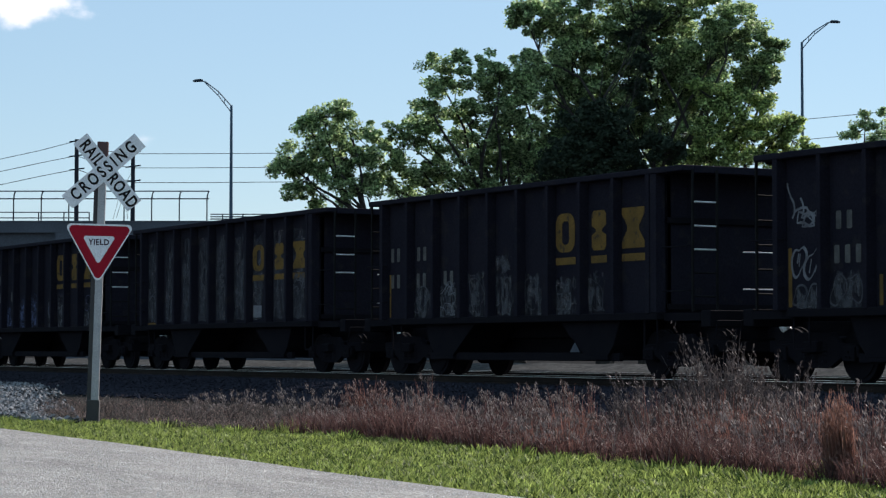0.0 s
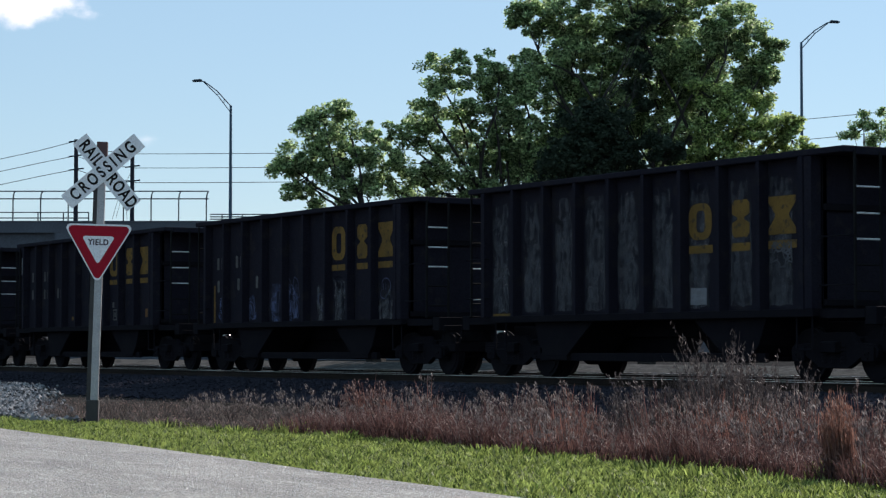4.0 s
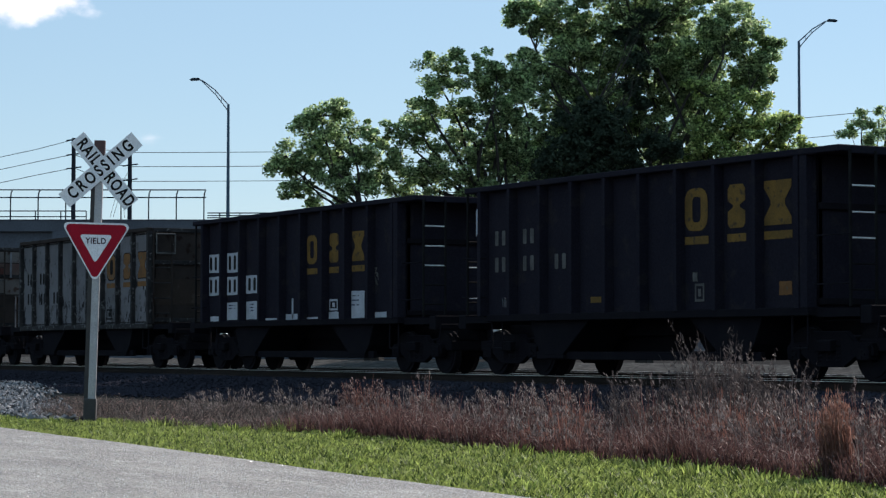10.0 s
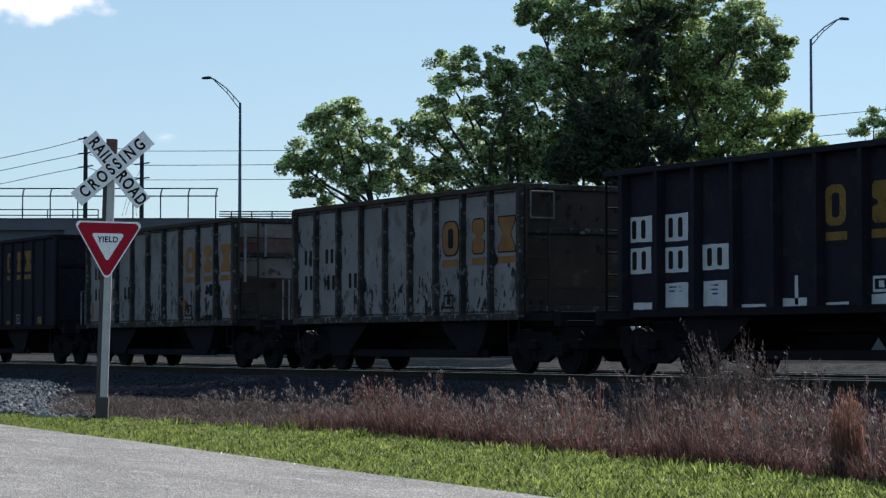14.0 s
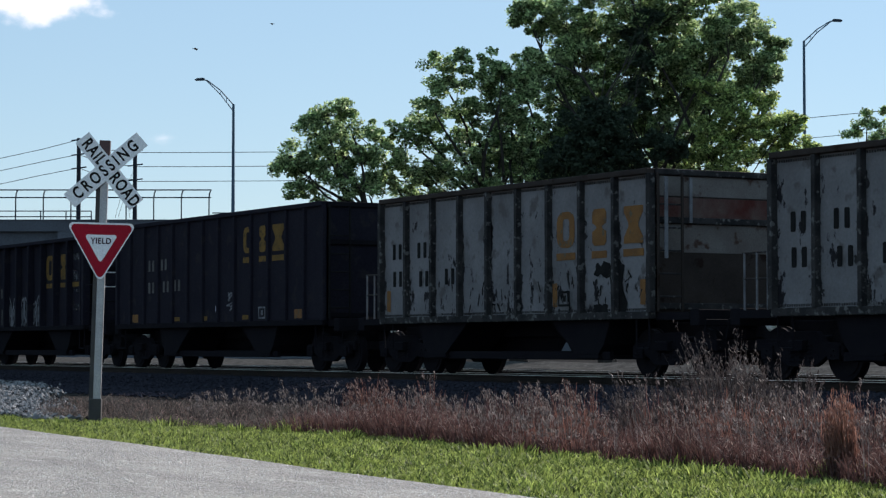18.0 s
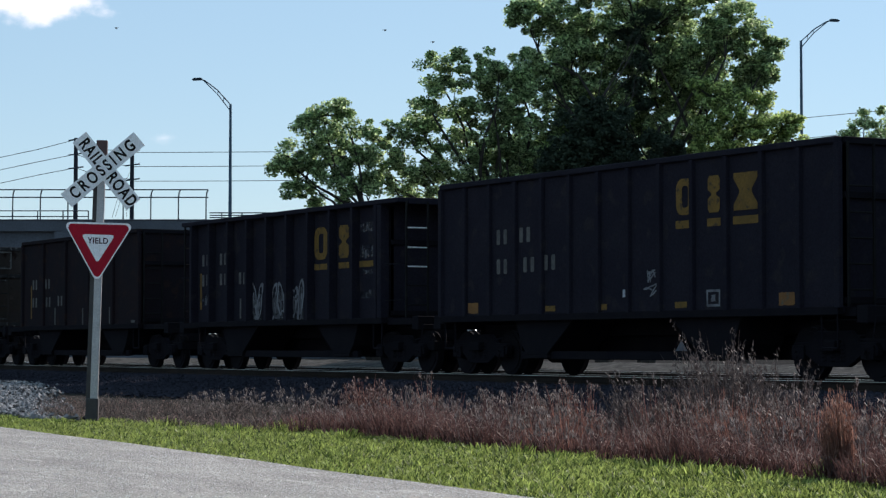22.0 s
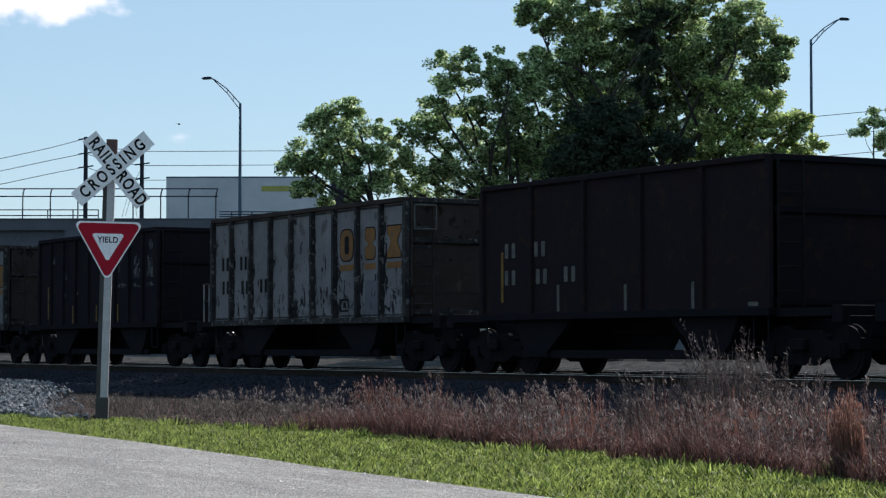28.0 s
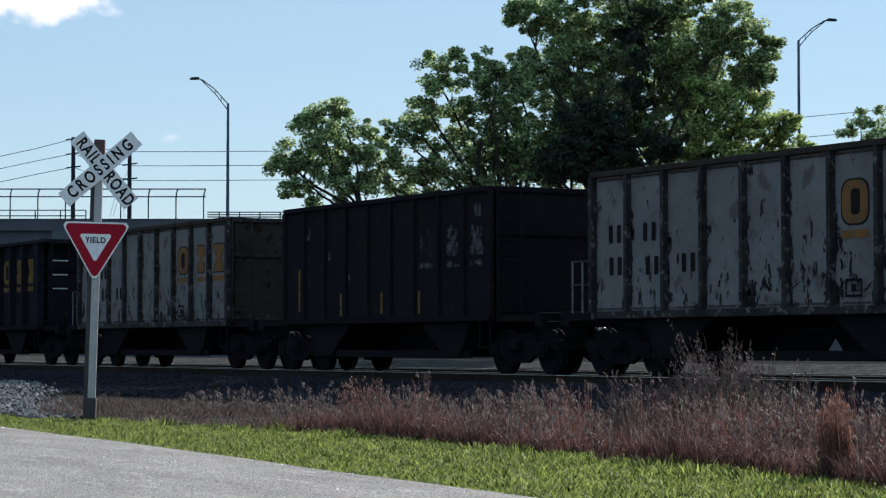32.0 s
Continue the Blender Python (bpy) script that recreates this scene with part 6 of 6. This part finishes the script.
lawn(170000, 2)
blades("dry_grass", "reddish dry grass on the bank below the ballast", M_DRY, 32000, dry_stand, 0.42, 0.0042, lean=1.0, wind=-0.05, seed=3)
blades("dry_weeds", "low grey-brown dry weeds near the sign", M_WEED, 5500, dry_weeds, 0.46, 0.004, lean=1.5, wind=0.12, seed=5)
blades("pale_stalks", "thin pale stalks standing out of the dry grass", M_PALE, 1500, dry_stand, 0.64, 0.0038, lean=0.6, wind=-0.16, seed=4)
fluff("seed_fluff", "pale mauve seed fluff caught in the dry grass", M_FLUFF, 19000, dry_stand, 0.4, 6)
fluff("seed_fluff", "pale bits of dead leaf among the weeds", M_FLUFF, 5000, dry_weeds, 0.4, 7)


def tuft(x, y, r, h, mat, n, seed, label, head=None, lean=0.4, wide=0.0038, point=0.4, feather=9, along=0.35, tops=1.5):
    """A clump of stalks; some carry a feathery seed head."""
    rnd = random.Random(seed)
    ob = thing("grass_tuft", label, "grass tuft", m=pose(x, y, -0.06), group="tall grass tufts")
    verts, faces, hv, hf = [], [], [], []
    for k in range(n):
        a, d = rnd.uniform(0, 6.283), r * math.sqrt(rnd.random())
        hh = h * (0.35 + 0.72 * rnd.random() ** tops) * (1.05 - point * d / r)
        p = Vector((d * math.cos(a), d * math.sin(a), 0))
        q = p + Vector((math.cos(a) * lean * rnd.random() * hh - 0.1 * hh, math.sin(a) * lean * rnd.random() * hh, hh))
        m = p.lerp(q, 0.55) + Vector((0, 0, 0.08 * hh))
        b = rnd.uniform(0, 3.14)
        w = Vector((math.cos(b), math.sin(b), 0)) * wide
        i = len(verts)
        verts += [p - w, p + w, m + w * 0.8, m - w * 0.8, q + w * 0.3, q - w * 0.3]
        faces += [(i, i + 1, i + 2, i + 3), (i + 3, i + 2, i + 4, i + 5)]
        if head and rnd.random() < 0.5:
            for _ in range(feather):
                u = rnd.random()
                c = q.lerp(m, u * along) + Vector((rnd.gauss(0, 0.014), rnd.gauss(0, 0.014), 0))
                e = Vector((rnd.gauss(0, 0.5) - 0.3, rnd.gauss(0, 0.5), 1)).normalized() * 0.026
                s = Vector((rnd.gauss(0, 1), rnd.gauss(0, 1), 0)).normalized() * 0.0065
                i = len(hv)
                hv += [c - e, c - s, c + e, c + s]
                hf.append((i, i + 1, i + 2, i + 3))
    part("stalk", cloud_mesh("stalk", verts, faces, mat), None, ob, kind="stuff")
    if hv:
        part("seed_head", cloud_mesh("seed_head", hv, hf, head), None, ob, "feathery seed heads", kind="stuff")


tuft(-26.3, 13.9, 0.34, 0.68, M_RED, 420, 1, "reddish upright tuft of dry bluestem", M_FLUFF, lean=0.25, point=0.5)
tuft(-26.0, 14.4, 0.16, 0.72, M_PALE, 40, 2, "few pale tall grass stalks", M_PALE)
tuft(-27.2, 13.4, 0.3, 0.6, M_WEED, 160, 3, "low dry grass tuft bending over", M_PALE, lean=0.9)
tuft(-21.2, 13.0, 0.35, 0.68, M_DRY, 240, 4, "dry grass tuft with pale heads", M_PALE)
tuft(-21.0, 13.5, 0.3, 0.62, M_RED, 220, 5, "reddish dry grass tuft", M_PALE)
tuft(-22.8, 13.0, 0.45, 0.55, M_DRY, 260, 6, "dry grass tuft with pale heads", M_PALE)
tuft(-24.3, 13.4, 0.5, 0.5, M_RED, 260, 7, "reddish dry grass tuft", M_PALE)
tuft(-19.43, 14.53, 0.5, 1.3, M_BUSH, 560, 8, "tall grey feathery grass bush", M_BUSH, lean=0.45, wide=0.0032, point=0.72, feather=20, along=0.9, tops=0.6)
tuft(-19.0, 14.9, 0.4, 1.0, M_BUSH, 200, 9, "tall grey feathery grass bush", M_BUSH, lean=0.5, wide=0.0032, feather=18, along=0.9)
tuft(-20.1, 14.0, 0.4, 0.85, M_BUSH, 200, 10, "tall grey feathery grass bush", M_BUSH, lean=0.5, wide=0.0032, feather=18, along=0.9)
tuft(-17.5, 13.0, 0.6, 0.62, M_RED, 420, 11, "reddish dry grass tuft", M_PALE)
tuft(-16.4, 12.6, 0.55, 0.55, M_RED, 420, 12, "reddish dry grass tuft", M_PALE)
tuft(-13.1, 10.87, 0.12, 0.7, M_DEEPRED, 420, 13, "deep red upright tuft of bluestem", M_DEEPRED, lean=0.05, point=0.3, feather=3)
tuft(-15.7, 12.6, 0.5, 0.66, M_RED, 420, 23, "reddish dry grass tuft", M_PALE)
tuft(-13.9, 12.3, 0.35, 0.6, M_DRY, 240, 14, "dry grass tuft with pale heads", M_PALE)
tuft(-15.3, 12.4, 0.5, 0.55, M_DRY, 320, 15, "dry grass tuft with pale heads", M_PALE)
tuft(-13.2, 10.9, 0.22, 0.22, M_GRASS, 200, 16, "low green weed clump")
tuft(-24.0, 11.7, 0.35, 0.2, M_GRASS, 260, 17, "low green weed clump")
tuft(-25.2, 12.8, 0.4, 0.45, M_DRY, 220, 18, "dry grass tuft with pale heads", M_PALE)
tuft(-20.0, 12.2, 0.5, 0.5, M_DRY, 300, 19, "dry grass tuft with pale heads", M_PALE)
tuft(-18.5, 11.9, 0.5, 0.45, M_RED, 300, 20, "reddish dry grass tuft", M_PALE)
tuft(-29.5, 13.2, 0.5, 0.46, M_WEED, 160, 21, "low dry grass tuft bending over", M_PALE, lean=0.9)
tuft(-31.2, 14.2, 0.6, 0.44, M_WEED, 160, 22, "low dry grass tuft bending over", M_PALE, lean=0.9)

patch_rnd = random.Random(77)
for k in range(18):
    x = -24.6 + 11.2 * (k + patch_rnd.random()) / 18
    y = band_edge(x) + patch_rnd.uniform(1.2, 3.6)
    tuft(x, y, patch_rnd.uniform(0.14, 0.3), patch_rnd.uniform(0.5, 0.72), M_RED if k % 3 == 0 else M_DRY, patch_rnd.randint(60, 120), 100 + k, "slender upright dry grass tuft with pale heads", M_PALE, lean=0.22, point=0.3)
for k in range(14):
    x = -27.5 + 14.5 * (k + patch_rnd.random()) / 14
    tuft(x, band_edge(x) - patch_rnd.uniform(-0.05, 0.35), patch_rnd.uniform(0.14, 0.3), patch_rnd.uniform(0.1, 0.16), M_GRASS, patch_rnd.randint(90, 170), 140 + k, "low green weed clump at the lawn's edge", lean=0.8, wide=0.009)

# ---- loose stones ----


def stones(name, label, count, place, size, mat, seed):
    """Broken stones: uneven eight-sided lumps."""
    rng = np.random.RandomState(seed)
    base = np.array(((1, 0, 0), (-1, 0, 0), (0, 1, 0), (0, -1, 0), (0, 0, 1), (0, 0, -1)), float)
    tris = np.array(((0, 2, 4), (2, 1, 4), (1, 3, 4), (3, 0, 4), (2, 0, 5), (1, 2, 5), (3, 1, 5), (0, 3, 5)))
    at = np.array([place(rng) for _ in range(count)])
    s = size * rng.uniform(0.5, 1.3, count)
    v = base[None] * rng.uniform(0.6, 1.25, (count, 6, 1)) * s[:, None, None]
    a = rng.uniform(0, 6.283, count)
    ca, sa = np.cos(a)[:, None], np.sin(a)[:, None]
    tilt = rng.normal(0, 0.35, (count, 1))
    x, y, z = v[..., 0] * ca - v[..., 1] * sa, v[..., 0] * sa + v[..., 1] * ca, v[..., 2] * 0.8 + v[..., 0] * tilt
    v = np.stack([x, y, z], -1) + at[:, None]
    f = tris[None] + 6 * np.arange(count)[:, None, None]
    ob = new(name, cloud_mesh(name, v.reshape(-1, 3).tolist(), f.reshape(-1, 3).tolist(), mat))
    tagged(ob, label, "stones", kind="stuff")


def gravel_spot(rng):
    """The lit stone apron left of the sign, from the lawn up to the bank."""
    y = rng.uniform(10.5, 18.6)
    edge = -30.1 - (y - 10.7) * 2.9
    x = edge - abs(rng.normal(0, 2.5 + 0.5 * (y - 10))) + 0.4 * rng.normal() + (rng.uniform(0, 1.5) if rng.random_sample() < 0.22 else 0)
    return x, y, -0.04 + 0.05 * rng.random() + 0.012 * (y - 10.7)


def bank_spot(rng):
    y = 24.2 - 6.9 * rng.random() ** 1.5
    x = -85 + 75 * rng.random() ** 0.8
    x = max(x, -84 + 3 * rng.random())
    return x, y, float(np.interp(y, [p[0] for p in prof], [p[1] for p in prof])) * (1 if y > 20.9 else 0.5) + rng.uniform(-0.01, 0.03)


def far_spot(rng):
    y = rng.uniform(26.3, 33.0)
    x = -110 + 95 * rng.random()
    return x, y, float(np.interp(y, [p[0] for p in prof], [p[1] for p in prof])) + rng.uniform(-0.01, 0.03)


def grit_spot(rng):
    x = -30 + 19 * rng.random_sample() ** 0.8
    return x, rng.uniform(3.5, road_edge(x) - 0.05), 0.004


stones("gravel_apron", "pale crushed stone apron beside the sign", 15000, gravel_spot, 0.055, M_STONE, 1)
stones("ballast_stones", "grey ballast stones on the bank, shade in their colour", 38000, bank_spot, 0.045, M_BANKSTONE, 2)
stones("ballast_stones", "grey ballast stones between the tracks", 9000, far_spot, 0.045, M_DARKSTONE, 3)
# tiny white specks paint the road's sparkle in the sun
stones("road_grit", "pale grit on the asphalt, whitened as sun sparkle", 11000, grit_spot, 0.0038, M_GLINT, 4)

# ---- motion ----


def run(t):
    """How far the train has gone along the track at t, from its place at 16 s."""
    u = (t - 16) / 16
    return (t - 16) * 4.7 - 0.538 * u ** 2 - 0.628 * u ** 3 + 0.264 * u ** 4


def motions():
    times = [k for k in range(0, 33)]
    for car, centre in MOVERS:
        walk(car, [(t, pose(centre + run(t), TRACK_Y, RAIL_Z)) for t in times])
    turn = [(k / 10, math.degrees(run(k / 10) / WHEEL_R)) for k in range(0, 321)]
    for ws, x in WHEELSETS:
        walk(ws, [(t, pose(x, 0, WHEEL_R, ry=a)) for t, a in turn])
    for ob, t0, side, speed, lane in VEHICLES:
        walk(ob, [(t, plan_pose(side + (t - t0) * speed, BD + lane, ROAD_Z)) for t in (0, 8, 16, 24, 32)])
    for ob, side, z, d in CLOUDS:
        walk(ob, [(t, plan_pose(side + 1.15 * t, d, z)) for t in (0, 16, 32)])
    for ob, rows, wings in BIRDS:
        walk(ob, rows)
        for w, s in wings:
            walk(w, [(k * 0.2, pose(0, 0, 0, rx=s * (32 if k % 2 else -18))) for k in range(161)])


motions()
